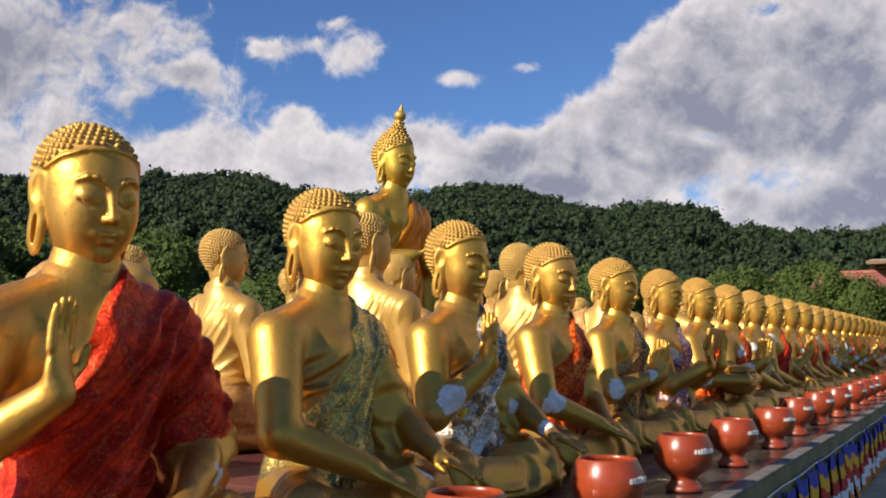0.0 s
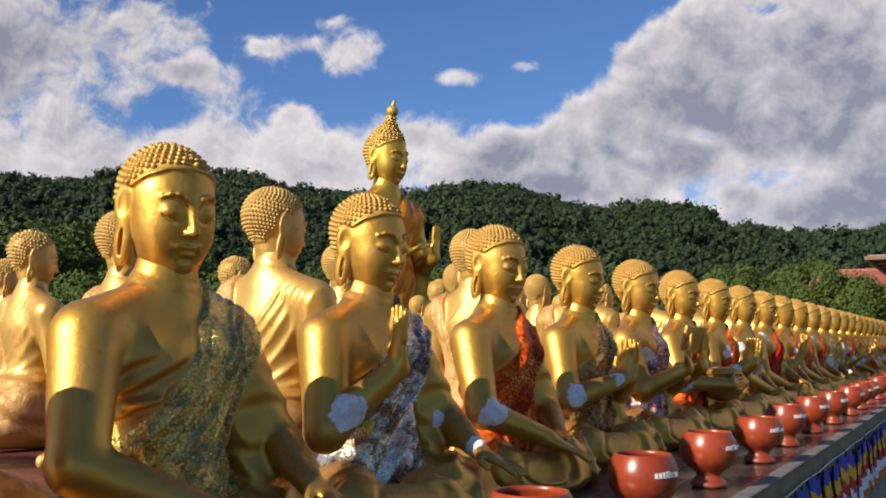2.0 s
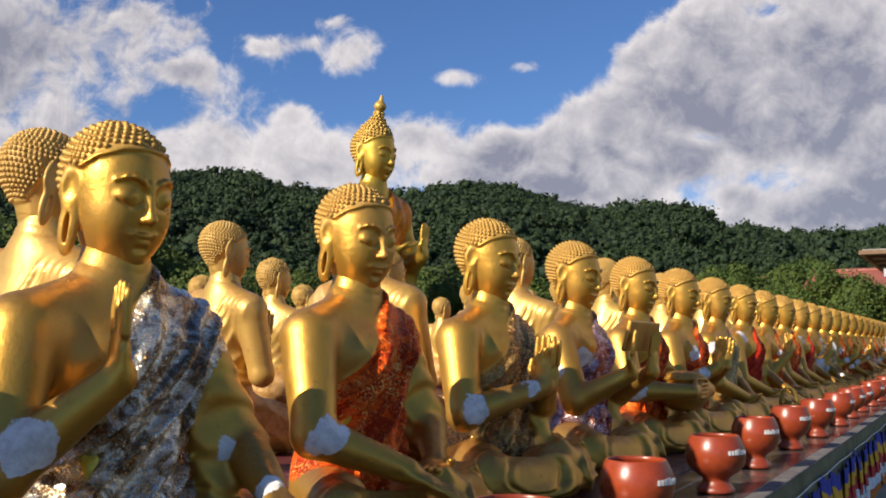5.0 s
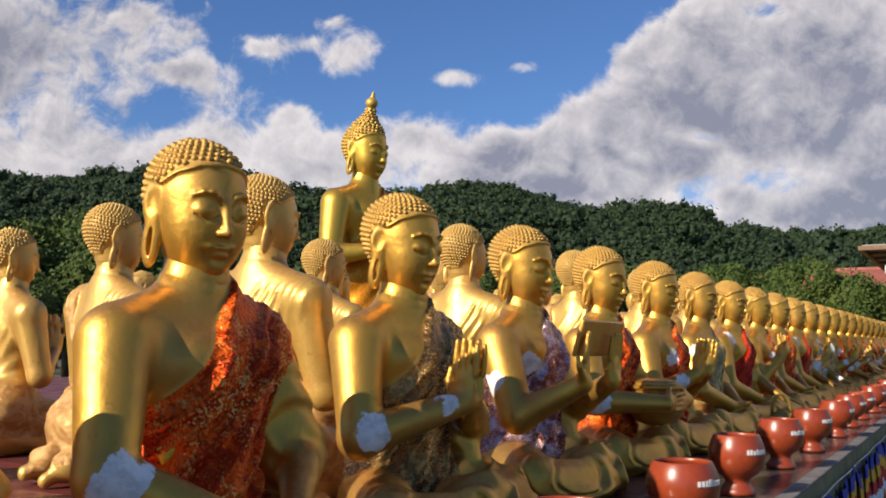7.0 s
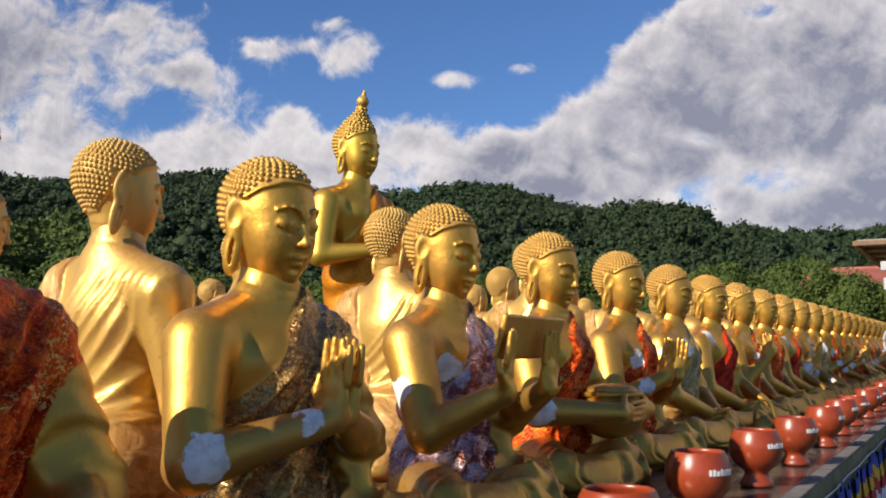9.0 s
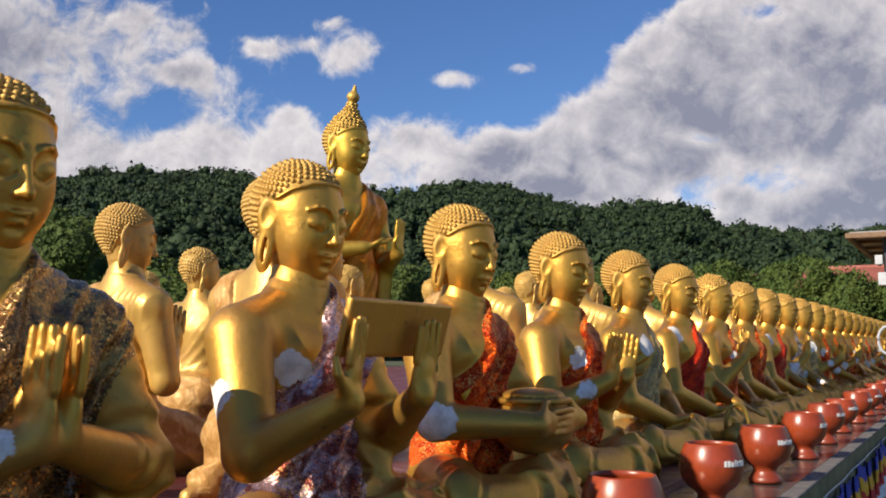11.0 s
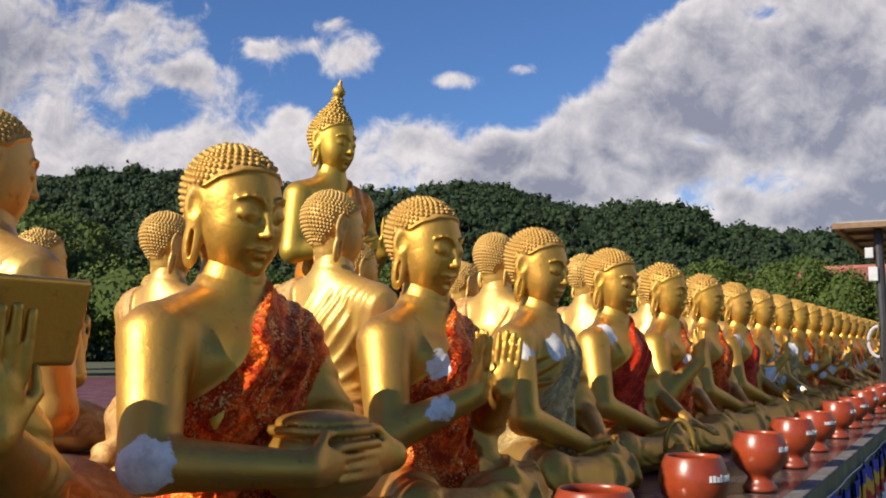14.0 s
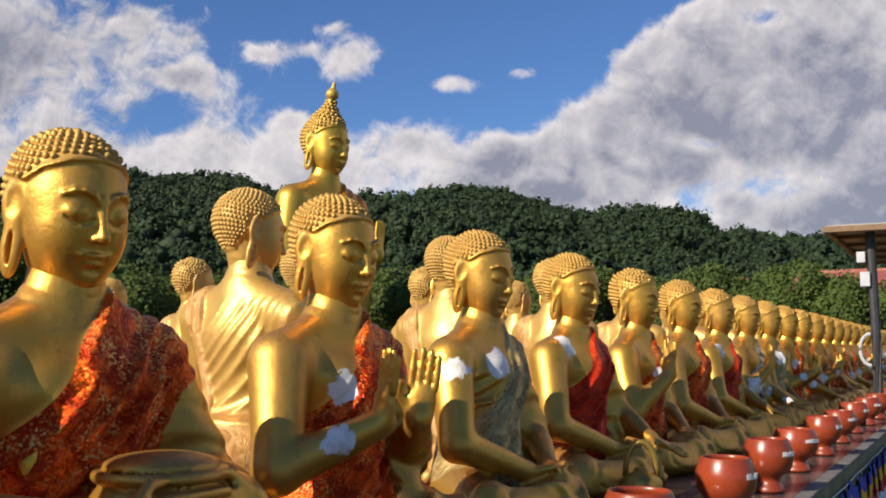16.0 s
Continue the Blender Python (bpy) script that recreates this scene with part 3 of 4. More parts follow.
def arm(c, side, elbow, wrist, way, face, bend=0.0, k=0.03):
    shoulder = (-0.010, side * 0.262, 0.622)
    c.limb(shoulder, elbow, 0.090, 0.068, k)
    c.limb(elbow, wrist, 0.067, 0.040, 0.02)
    palm(c, wrist, way, face, 1.14, bend, -side)


ARMS = {  # (elbow, wrist, way of the fingers, face of the palm, bend) for a right arm; a left arm is its mirror
    "raised": ((0.075, -0.367, 0.337), (0.245, -0.205, 0.535), (0.03, -0.02, 1), (0.45, 0.9, 0), 0.05),
    "teaching": ((0.045, -0.387, 0.332), (0.25, -0.255, 0.495), (0.0, 0.05, 1), (0.9, 0.4, 0), 0.15),
    "knee": ((0.095, -0.372, 0.337), (0.31, -0.185, 0.225), (0.85, 0.35, -0.40), (-0.3, 0, -1), 0.2),
    "shin": ((0.095, -0.372, 0.337), (0.31, -0.245, 0.235), (0.9, 0.12, -0.30), (-0.3, 0, -1), 0.2),
    "lap": ((0.075, -0.372, 0.327), (0.24, -0.12, 0.215), (0.35, 0.95, -0.05), (0, 0, 1), 0.2),
    "joined": ((0.075, -0.357, 0.337), (0.29, -0.085, 0.44), (0.08, 0.03, 1), (0, 1, 0), 0.0),
    "reading": ((0.125, -0.377, 0.342), (0.385, -0.335, 0.475), (0.13, 0.06, 1), (-0.9, -0.2, 0.1), -0.02),
    "reading_across": ((0.105, -0.352, 0.342), (0.395, -0.02, 0.475), (0.13, 0.0, 1), (-0.9, -0.2, 0.1), -0.02),
    "holding": ((0.095, -0.367, 0.352), (0.395, -0.175, 0.340), (0.16, 0.98, 0.02), (-1.0, 0.16, 0), 0.12),
    "joined_across": ((0.075, -0.357, 0.337), (0.29, 0.033, 0.44), (0.08, -0.03, 1), (0, 1, 0), 0.0),
    "open": ((0.075, -0.367, 0.337), (0.30, -0.185, 0.465), (0.15, 0.0, 1), (0.5, 0.9, 0), -0.05),
    "open_across": ((0.075, -0.357, 0.337), (0.30, -0.015, 0.465), (0.15, 0.0, 1), (0.5, 0.9, 0), -0.05),
}


def skin_mesh(name, clay, torso, robe_of, mends, skull, skull_at, skull_turn, mat, skull_scale=1.0, shift=(0, 0, 0), scale=1.0):
    """Joins body and head into one mesh, with the robe and the mends as attributes."""
    v, f = clay.skin()
    robe = np.minimum(robe_of(v), 0.047 - clay.sample(torso, v))
    hv, hf = skull
    ca, sa = math.cos(skull_turn), math.sin(skull_turn)
    nod = radians(12)
    x, z = hv[:, 0] * math.cos(nod) + hv[:, 2] * math.sin(nod), -hv[:, 0] * math.sin(nod) + hv[:, 2] * math.cos(nod)
    h = np.stack([ca * x - sa * hv[:, 1], sa * x + ca * hv[:, 1], z * 1.055], 1) * skull_scale + np.array(skull_at)
    verts = np.concatenate([v, h])
    faces = np.concatenate([f, hf + len(v)])
    robe = np.concatenate([robe, np.full(len(h), -1.0)])
    mend = np.full(len(verts), -1.0)
    for c, r in mends:
        mend = np.maximum(mend, 0.80 * r - np.linalg.norm(verts - np.array(c), axis=1))
    me = bpy.data.meshes.new(name)
    quads = faces.tolist()
    quads = [q if q[2] != q[3] else q[:3] for q in quads]
    me.from_pydata((verts * scale + np.array(shift)).tolist(), [], quads)
    me.materials.append(mat)
    me.polygons.foreach_set("use_smooth", [True] * len(me.polygons))
    hair = np.concatenate([np.zeros(len(v)), (hv[:, 2] > hairline(hv[:, 0], hv[:, 1]) + 0.010).astype(float)])
    for key, values in (("robe", robe), ("mend", mend), ("hair", hair)):
        me.attributes.new(key, "FLOAT", "POINT").data.foreach_set("value", values.astype(np.float32))
    return me


def torso_of(c, lift=0.0, upper_arm=0.0):
    c.ball((-0.005, 0, 0.560 + lift), (0.146, 0.228, 0.155), 0.03)
    c.ball((0.000, 0, 0.40 + lift), (0.128, 0.172, 0.17), 0.08)
    c.ball((-0.01, 0, 0.20 + lift), (0.150, 0.200, 0.14), 0.08)
    for s in (-1, 1):
        c.ball((0.062, s * 0.085, 0.585 + lift), (0.075, 0.088, 0.065), 0.05)
        c.limb((-0.018, s * 0.05, 0.715 + lift), (-0.015, s * 0.245, 0.640 + lift), 0.072, 0.085, 0.06)
    c.limb((-0.015, 0, 0.68 + lift), (0.0, 0, 0.83 + lift), 0.090, 0.082, 0.065)
    X, Y, Z = c.whole()
    for z in (0.770, 0.800):
        ring = np.exp(-((Z + 0.30 * X - z - lift) / 0.0055) ** 2) * smooth01((0.135 - np.hypot(X, Y)) / 0.02)
        c.F += (0.0026 * ring).astype(np.float32)


def sitting(name, cloth, right, left, mends=(), cell=0.0095, turn=0.0, cape=0.0, extra="", skull=None, narrow=0.0, pleats=36):
    """A cross-legged monk statue, facing +x, seat on z = 0."""
    c = Clay((-0.28, -0.58, -0.02), (0.58, 0.58, 0.86), cell)
    torso_of(c)
    if cape:
        c.limb((-0.015, 0.250, 0.622), (0.02, 0.32, 0.635 - cape), 0.100, 0.095, 0.03)
    torso = c.F.copy()
    slope = (0.27 - 0.5 * narrow) / 0.345

    def robe_of(p):
        edge = p[:, 1] - (-0.245 + narrow + (p[:, 2] - 0.415) * slope)
        if cape:
            edge = np.minimum(edge, (p[:, 2] - 0.20) + 0.10 * (p[:, 1] < 0.1))
        return np.minimum(np.minimum(edge, p[:, 2] - 0.13), 0.79 - p[:, 2])

    X, Y, Z = c.whole()
    edge = Y - (-0.245 + narrow + (Z - 0.415) * slope)
    around = np.arctan2(0.84 - Z, Y - 0.10 + 0 * X)
    sway = 0.9 * np.sin(9 * Z + 4 * Y) + 0.5 * np.sin(17 * Z - 11 * Y + 6 * X)
    folds = 1.0 - 1.7 * np.abs(np.sin(pleats * edge + 3.5 * around + 5 * X + sway)) + 0.45 * np.sin(2.9 * pleats * edge + 9 * around + 7 * Z + 1.5 * sway)
    fade = smooth01((0.82 - Z) / 0.05)
    c.F -= ((0.016 + 0.72 / (pleats + 4) * folds * (0.30 + 0.70 * smooth01((0.74 - Z) / 0.16))) * smooth01(edge / 0.012) * fade).astype(np.float32)
    roll = np.exp(-((edge - 0.012) / 0.013) ** 2) * fade
    c.F -= (0.008 * roll).astype(np.float32)
    bare = smooth01(-edge / 0.02) * smooth01(((0.60 if narrow else 0.50) - Z) / 0.05)
    c.F -= (0.0095 * np.sin((Z + (-0.45 if narrow else 0.25) * Y + 0.02 * np.sin(20 * Y)) * 85) * bare * smooth01((X + 0.05) / 0.1)).astype(np.float32)
    breast = Z - (0.485 + 0.10 * Y)
    c.F -= ((0.017 * np.exp(-(breast / 0.010) ** 2) - 0.008 * np.exp(-((breast + 0.024) / 0.012) ** 2)) * smooth01(-edge / 0.02) * smooth01((X - 0.02) / 0.05)).astype(np.float32)
    # crossed legs under a robe
    for s in (-1, 1):
        c.limb((-0.03, s * 0.13, 0.125), (0.20, s * 0.385, 0.105), 0.118, 0.095, 0.04)
    c.limb((0.21, -0.40, 0.088), (0.375, 0.05, 0.085), 0.088, 0.070, 0.03)
    c.limb((0.21, 0.40, 0.085), (0.34, 0.02, 0.145), 0.088, 0.066, 0.02)
    c.ball((0.29, -0.02, 0.15), (0.10, 0.15, 0.055), 0.03)
    c.ball((0.10, 0, 0.05), (0.34, 0.50, 0.055), 0.05)
    legs = smooth01((0.26 - Z) / 0.04) * smooth01((X - 0.06) / 0.1)
    # oval panels of the robe over the shins
    shin = np.hypot(0.16, 0.36)
    for s in (-1, 1):
        u = ((X - 0.28) * 0.16 - (s * Y - 0.235) * 0.36) / shin
        v = ((X - 0.28) * 0.36 + (s * Y - 0.235) * 0.16) / shin
        rho = np.hypot(u / 0.155, (Z - 0.105 - 0.35 * (0.085 - v)) / 0.062)
        front = smooth01((v - 0.01) / 0.03) * smooth01((0.24 - Z) / 0.03)
        c.F += (0.011 * np.exp(-((rho - 1.0) / 0.13) ** 2) * front).astype(np.float32)
        legs = legs * (1 - front * smooth01((1.25 - rho) / 0.2))
    c.F -= ((0.019 * (0.45 - 1.1 * np.abs(np.sin(24 * X + 20 * np.abs(Y) + 1.6 * np.sin(11 * Z + 6 * Y)))) + 0.003 * np.sin(110 * X - 60 * Y + 40 * Z)) * legs).astype(np.float32)
    # hem lines of the robe across the shins
    c.limb((0.29, -0.43, 0.145), (0.45, -0.12, 0.105), 0.005, 0.005, 0.006, cut=True)
    c.limb((0.30, 0.43, 0.14), (0.40, 0.20, 0.135), 0.005, 0.005, 0.006, cut=True)
    # arms
    e, w, a, b, bend = ARMS[right]
    arm(c, -1, e, w, a, b, bend)
    flip = lambda q: (q[0], -q[1], q[2])
    e, w, a, b, bend = ARMS[left]
    arm(c, 1, flip(e), flip(w), flip(a), flip(b), bend)
    # robe hanging over the left forearm
    c.limb((0.02, 0.27, 0.42), (0.10, 0.30, 0.16), 0.07, 0.06, 0.04)
    sleeve = smooth01((Y - 0.20) / 0.04) * smooth01((Z - 0.16) / 0.05) * smooth01((0.60 - Z) / 0.1)
    c.F -= (0.005 * np.sin(75 * Z + 45 * X + 2.5 * np.sin(22 * Y + 9 * Z)) * sleeve).astype(np.float32)
    if extra == "tablet":
        tilt = radians(15)
        up = np.array((math.sin(tilt), 0, math.cos(tilt)))
        out = np.array((math.cos(tilt), 0, -math.sin(tilt)))
        c.slab((0.372, -0.070, 0.656), (0.011, 0.275, 0.076), (out, np.array((0, 1.0, 0)), up), 0.003, 0.002)
    if extra == "alms_bowl":
        c.ball((0.280, 0.03, 0.325), (0.150, 0.160, 0.112), 0.006)
        c.ball((0.280, 0.03, 0.430), (0.118, 0.118, 0.028), 0.006)
        for i in range(40):
            q = [(0.280 + 0.125 * math.cos(x), 0.03 + 0.130 * math.sin(x), 0.412) for x in (2 * math.pi * i / 40, 2 * math.pi * (i + 1) / 40)]
            c.limb(q[0], q[1], 0.012, 0.012, 0.004)
    return skin_mesh(name, c, torso, robe_of, mends, skull or (HEAD_NEAR if cell < 0.012 else HEAD_FAR), (0.0, 0.0, 0.977), turn, CLOTHS[cloth])


def kneeling(name, cell=0.0095, turn=0.0, skull=None, bare=0.0):
    """A monk statue sitting back on its heels, hands joined, a sash falling down its back."""
    lift = 0.145
    c = Clay((-0.42, -0.42, -0.02), (0.58, 0.42, 0.99), cell)
    torso_of(c, lift)

    def strap(y, z):
        return 0.058 - np.abs(y - 0.205 + 0.26 * (0.86 - z)) + 0.03 * (0.8 - z)

    def robe_of(p):
        back = np.minimum(np.minimum(strap(p[:, 1], p[:, 2]), p[:, 2] - 0.05), 0.02 - p[:, 0])
        return np.maximum(back, np.minimum(0.395 + 0.04 * p[:, 1] - p[:, 2], p[:, 2] - 0.10))

    X, Y, Z = c.whole()
    sash = smooth01(strap(Y, Z) / 0.012) * smooth01((0.03 - X) / 0.03) * smooth01((Z - 0.03) / 0.05)
    c.F -= ((0.015 + 0.005 * np.sin(150 * (Y - 0.26 * Z) + 3 * np.sin(7 * Z))) * sash).astype(np.float32)
    # pleats that swing from the left shoulder under the bare right arm, and level ones at the waist
    rho = np.hypot(Y - 0.30, Z - 0.96)
    wrap = smooth01((rho - 0.30 - bare) / 0.03) * (1 - sash) * smooth01((0.86 - Z) / 0.05) * smooth01((Z - 0.36) / 0.06)
    pleat = 0.40 - np.abs(np.sin(64 * rho + 0.7 * np.sin(14 * Z + 9 * Y)))
    rim = np.exp(-((rho - 0.315 - bare) / 0.012) ** 2)
    c.F -= ((0.005 + 0.0095 * pleat * smooth01((rho - 0.33) / 0.10)) * wrap + 0.008 * rim * wrap).astype(np.float32)
    for s in (-1, 1):
        c.limb((-0.06, s * 0.10, 0.26), (0.36, s * 0.15, 0.13), 0.135, 0.105, 0.05)
        c.limb((0.36, s * 0.15, 0.09), (-0.24, s * 0.11, 0.085), 0.09, 0.075, 0.03)
        c.limb((-0.24, s * 0.11, 0.08), (-0.34, s * 0.10, 0.04), 0.05, 0.035, 0.03)
    c.ball((-0.08, 0, 0.25), (0.19, 0.24, 0.16), 0.06)
    hips = smooth01((0.40 - Z) / 0.05)
    c.F -= (0.013 * (0.5 - np.abs(np.sin(26 * Z + 9 * np.abs(Y) + 14 * X + 1.2 * np.sin(12 * Y + 8 * X)))) * hips).astype(np.float32)
    torso = c.F.copy()
    belt = np.exp(-((Z - 0.405 - 0.04 * Y) / 0.013) ** 2)
    c.F -= (0.009 * belt * smooth01((0.34 - np.hypot(X, Y)) / 0.03)).astype(np.float32)
    for s in (-1, 1):
        c.limb((-0.015, s * 0.245, 0.622 + lift), (0.03, s * 0.30, 0.44), 0.088, 0.066, 0.03)
        c.limb((0.03, s * 0.30, 0.44), (0.24, s * 0.036, 0.57), 0.064, 0.036, 0.02)
        palm(c, (0.24, s * 0.036, 0.57), (0.12, 0, 1), (0, -s, 0), 1.25, 0.0, -s)
    return skin_mesh(name, c, torso, robe_of, [((0.06, -0.28, 0.46), 0.03)], skull or (HEAD_NEAR if cell < 0.012 else HEAD_FAR), (0.0, 0.0, 0.960 + lift), turn, CLOTHS["sash"], 0.93)


def great_figure(scale):
    """The tall standing figure that the rows surround."""
    c = Clay((-0.40, -0.52, -0.47), (0.52, 0.52, 0.86), 0.012)
    torso_of(c)
    torso = c.F.copy()
    c.limb((0.0, 0, 0.20), (0.0, 0, -0.20), 0.165, 0.19, 0.06)
    c.limb((0.0, 0, -0.20), (0.0, 0, -0.44), 0.19, 0.22, 0.05)
    lower = c.F.copy()

    def robe_of(p):
        edge = p[:, 1] - (-0.21 + (p[:, 2] - 0.34) * 0.66)
        low = np.where(p[:, 2] < 0.30, 0.034 - c.sample(lower, p), -1)
        return np.maximum(np.minimum(edge, 0.79 - p[:, 2]), low)

    X, Y, Z = c.whole()
    edge = Y - (-0.21 + (Z - 0.34) * 0.66)
    c.F -= ((0.012 + 0.004 * np.sin(edge * 60)) * smooth01(edge / 0.015) * smooth01((0.80 - Z) / 0.05)).astype(np.float32)
    band = np.exp(-((edge - 0.03) / 0.02) ** 2) * smooth01((0.80 - Z) / 0.05)
    c.F -= (0.008 * band).astype(np.float32)
    arm(c, -1, (0.0, -0.32, 0.32), (0.25, -0.14, 0.35), (0.25, 0.9, 0.25), (0.0, 0.2, 1), 0.2)
    arm(c, 1, (0.03, 0.31, 0.27), (0.26, 0.17, 0.34), (0.1, 0, 1), (1, 0.1, 0), 0.05)
    c.limb((0.04, 0.29, 0.40), (0.05, 0.27, -0.30), 0.085, 0.03, 0.03)
    return skin_mesh("buddha_statue", c, lower, robe_of, (), HEAD_GREAT, (0.005, 0, 0.985), 0.0, CLOTHS["robe"], 1.0, scale=scale)


# ---------------------------------------------------------------- ground, terrace and kerb
TOP = 0.92      # terrace height
SEAT = 0.95     # top of the low plinth on which the statues sit
EDGE = -0.95    # outer edge of the terrace


def structure(name, bm, mat, label, category):
    return tagged(new(name, from_bm(name, bm, mat)), label, category, kind="structure")


bm = bmesh.new()
bmesh.ops.create_grid(bm, x_segments=8, y_segments=8, size=2500)
structure("ground", bm, EARTH, "flat grass and bare earth round the terrace", "ground")

bm = box((-16, -6, -0.2), (EDGE - 0.02, 60, TOP - 0.012))
terrace = structure("terrace", bm, KERB, "raised concrete terrace with pale green painted side", "terrace")
part("kerb_cap", box((EDGE - 0.075, -6, TOP - 0.012), (EDGE, 60, TOP + 0.004), 0.006), GROUT, terrace, "worn grey cement edge strip")
bm = box((EDGE, -6, -0.2), (EDGE + 0.42, 60, 0.36), 0.01)
structure("step", bm, GREEN, "green painted concrete step below the terrace", "step")
bm = box((-15.5, -5.5, TOP - 0.011), (-1.47, 58, SEAT - 0.008))
plinth = structure("plinth", bm, MAROON, "low maroon tiled plinth under the rows of statues", "plinth")

# ---------------------------------------------------------------- statues of the front row
FRONT = [  # cloth, right arm, left arm, mends, head turn, cape, extra, label
    ("red", "teaching", "lap", [((0.17, 0.27, 0.26), 0.05)], -12, 0.22, "", "seated gold monk statue in a red velvet shawl, hand raised"),
    ("brocade", "knee", "shin", [((0.07, -0.30, 0.31), 0.035), ((0.36, 0.10, 0.21), 0.05)], -18, 0.0, "", "seated gold monk statue in gold brocade sash, hands on its knees"),
    ("silver", "raised", "shin", [((0.16, -0.36, 0.40), 0.075), ((0.12, 0.30, 0.33), 0.05), ((0.30, 0.23, 0.25), 0.05)], -8, 0.0, "", "seated gold monk statue in silver cloth, one hand raised"),
    ("orange", "knee", "lap", [((0.15, -0.385, 0.34), 0.078)], -16, 0.0, "", "seated gold monk statue in orange sequins, mended elbow"),
    ("brown", "joined", "joined_across", [((0.13, -0.375, 0.36), 0.072), ((0.27, -0.15, 0.43), 0.045), ((0.12, 0.24, 0.36), 0.06)], -4, 0.0, "", "seated gold monk statue in brown sequins with joined hands"),
    ("purple", "reading", "reading_across", [((0.11, -0.17, 0.55), 0.062), ((0.03, -0.36, 0.47), 0.075)], -8, 0.0, "tablet", "seated gold monk statue in purple foil sash holding a tablet"),
    ("orange", "holding", "holding", [((0.12, -0.40, 0.35), 0.085)], -8, 0.0, "alms_bowl", "seated gold monk statue in orange sequins holding an alms bowl"),
    ("orange", "open", "open_across", [((0.11, -0.12, 0.56), 0.065), ((0.22, -0.30, 0.42), 0.052)], -8, 0.0, "", "seated gold monk statue in orange sash with both hands lifted"),
    ("gilt", "lap", "lap", [((0.125, -0.10, 0.62), 0.085), ((0.03, -0.31, 0.58), 0.075)], -8, 0.0, "", "seated gold monk statue in gilt cloth, white mends on its chest"),
    ("red", "lap", "shin", [((0.07, -0.30, 0.34), 0.06), ((0.06, -0.20, 0.69), 0.075)], -8, 0.0, "", "seated gold monk statue in red sash, hands in lap"),
    ("orange", "raised", "lap", [((0.12, -0.09, 0.54), 0.06)], -8, 0.0, "", "seated gold monk statue in orange-red sash, one hand raised"),
    ("orange", "lap", "lap", [((0.11, -0.08, 0.52), 0.05), ((0.06, -0.29, 0.34), 0.06)], -8, 0.0, "", "seated gold monk statue in orange sash with open hands"),
]
ROW_X, ROW_Y, ROW_STEP = -1.972, 1.697, 1.018
row, FRONT_ROW = [], []
for i in range(46):
    cloth, right, left, mends, turn, cape, extra, label = FRONT[i] if i < 12 else FRONT[(3, 4, 10, 11, 9, 2, 8, 7)[i % 8]]
    if i < 12:
        me = sitting("monk_statue", cloth, right, left, mends, 0.0068 if i < 8 else 0.0085 if i < 10 else 0.013, radians(turn), cape, extra, HEAD_NEAR if i < 10 else HEAD_FAR, 0.09 if i in (1, 8) else 0.0, (40, 54, 33, 40, 46, 38, 42, 36, 48, 40, 40, 36)[i])
    elif i < 20:
        me = sitting("monk_statue", cloth, right, left, mends, 0.018, radians(turn), cape, "")
        row.append(me)
    else:
        me = row[i % 8]
        label = "seated gold monk statue far along the row"
    ob = new("monk_statue", me)
    grow = 1.005 if i == 0 else 0.985
    ob.matrix_world = pose(ROW_X, ROW_Y + ROW_STEP * i - (0.03 if i == 2 else 0.0), SEAT, 0, 0, (-3, 2, 0, 1, -2, 2, -1, 0, 2)[i % 9]) @ Matrix.Diagonal((grow, grow, grow, 1))
    tagged(ob, label, "statue", "front row of monk statues")
    FRONT_ROW.append(ob)

# ---------------------------------------------------------------- kneeling statues behind
KNEEL = [kneeling("kneeling_statue", 0.008, radians(a), None, bare) for a, bare in ((-26, 0.0), (-18, 0.13))]
KNEEL_FAR = kneeling("kneeling_statue", 0.018, radians(-20))
rnd = random.Random(5)
BEHIND = [(-2.68, 2.33), (-2.71, 4.09), (-2.65, 5.85), (-2.68, 7.58), (-2.66, 9.24), (-2.71, 10.96), (-2.70, 12.42)]
BEHIND += [(-2.70, 13.98 + 1.65 * k) for k in range(8)]
BEHIND += [(-3.82, 2.55), (-3.83, 4.30), (-3.77, 6.13), (-3.79, 7.84), (-3.78, 9.41), (-3.70, 10.98), (-3.78, 12.6)] + [(-3.78, 14.2 + 1.65 * k) for k in range(5)]
BEHIND += [(-5.02, 2.95), (-5.00, 4.68), (-5.06, 6.57), (-5.00, 8.10), (-4.95, 9.60), (-4.87, 11.30), (-4.95, 12.95), (-4.95, 14.6), (-4.95, 16.3)]
BEHIND += [(-6.85, 5.9), (-6.85, 7.6), (-6.85, 9.3), (-6.85, 10.95), (-6.85, 12.4), (-6.85, 14.2)]
for i, (x, y) in enumerate(BEHIND):
    ob = new("kneeling_statue", KNEEL[i % 2] if x > -4.5 and y < 11.5 else KNEEL_FAR)
    ob.matrix_world = pose(x, y, SEAT, 0, 0, 80 + rnd.uniform(-5, 5))
    tagged(ob, "kneeling gold monk statue with a peach sash down its back", "statue", "kneeling monk statues behind the front row")

great = new("buddha_statue", great_figure(8.4))
great.matrix_world = pose(-27.72, 44.53, 3.30, 0, 0, -6)
tagged(great, "tall standing gilded figure in an orange robe with topknot", "statue")

# ---------------------------------------------------------------- clay bowls along the edge


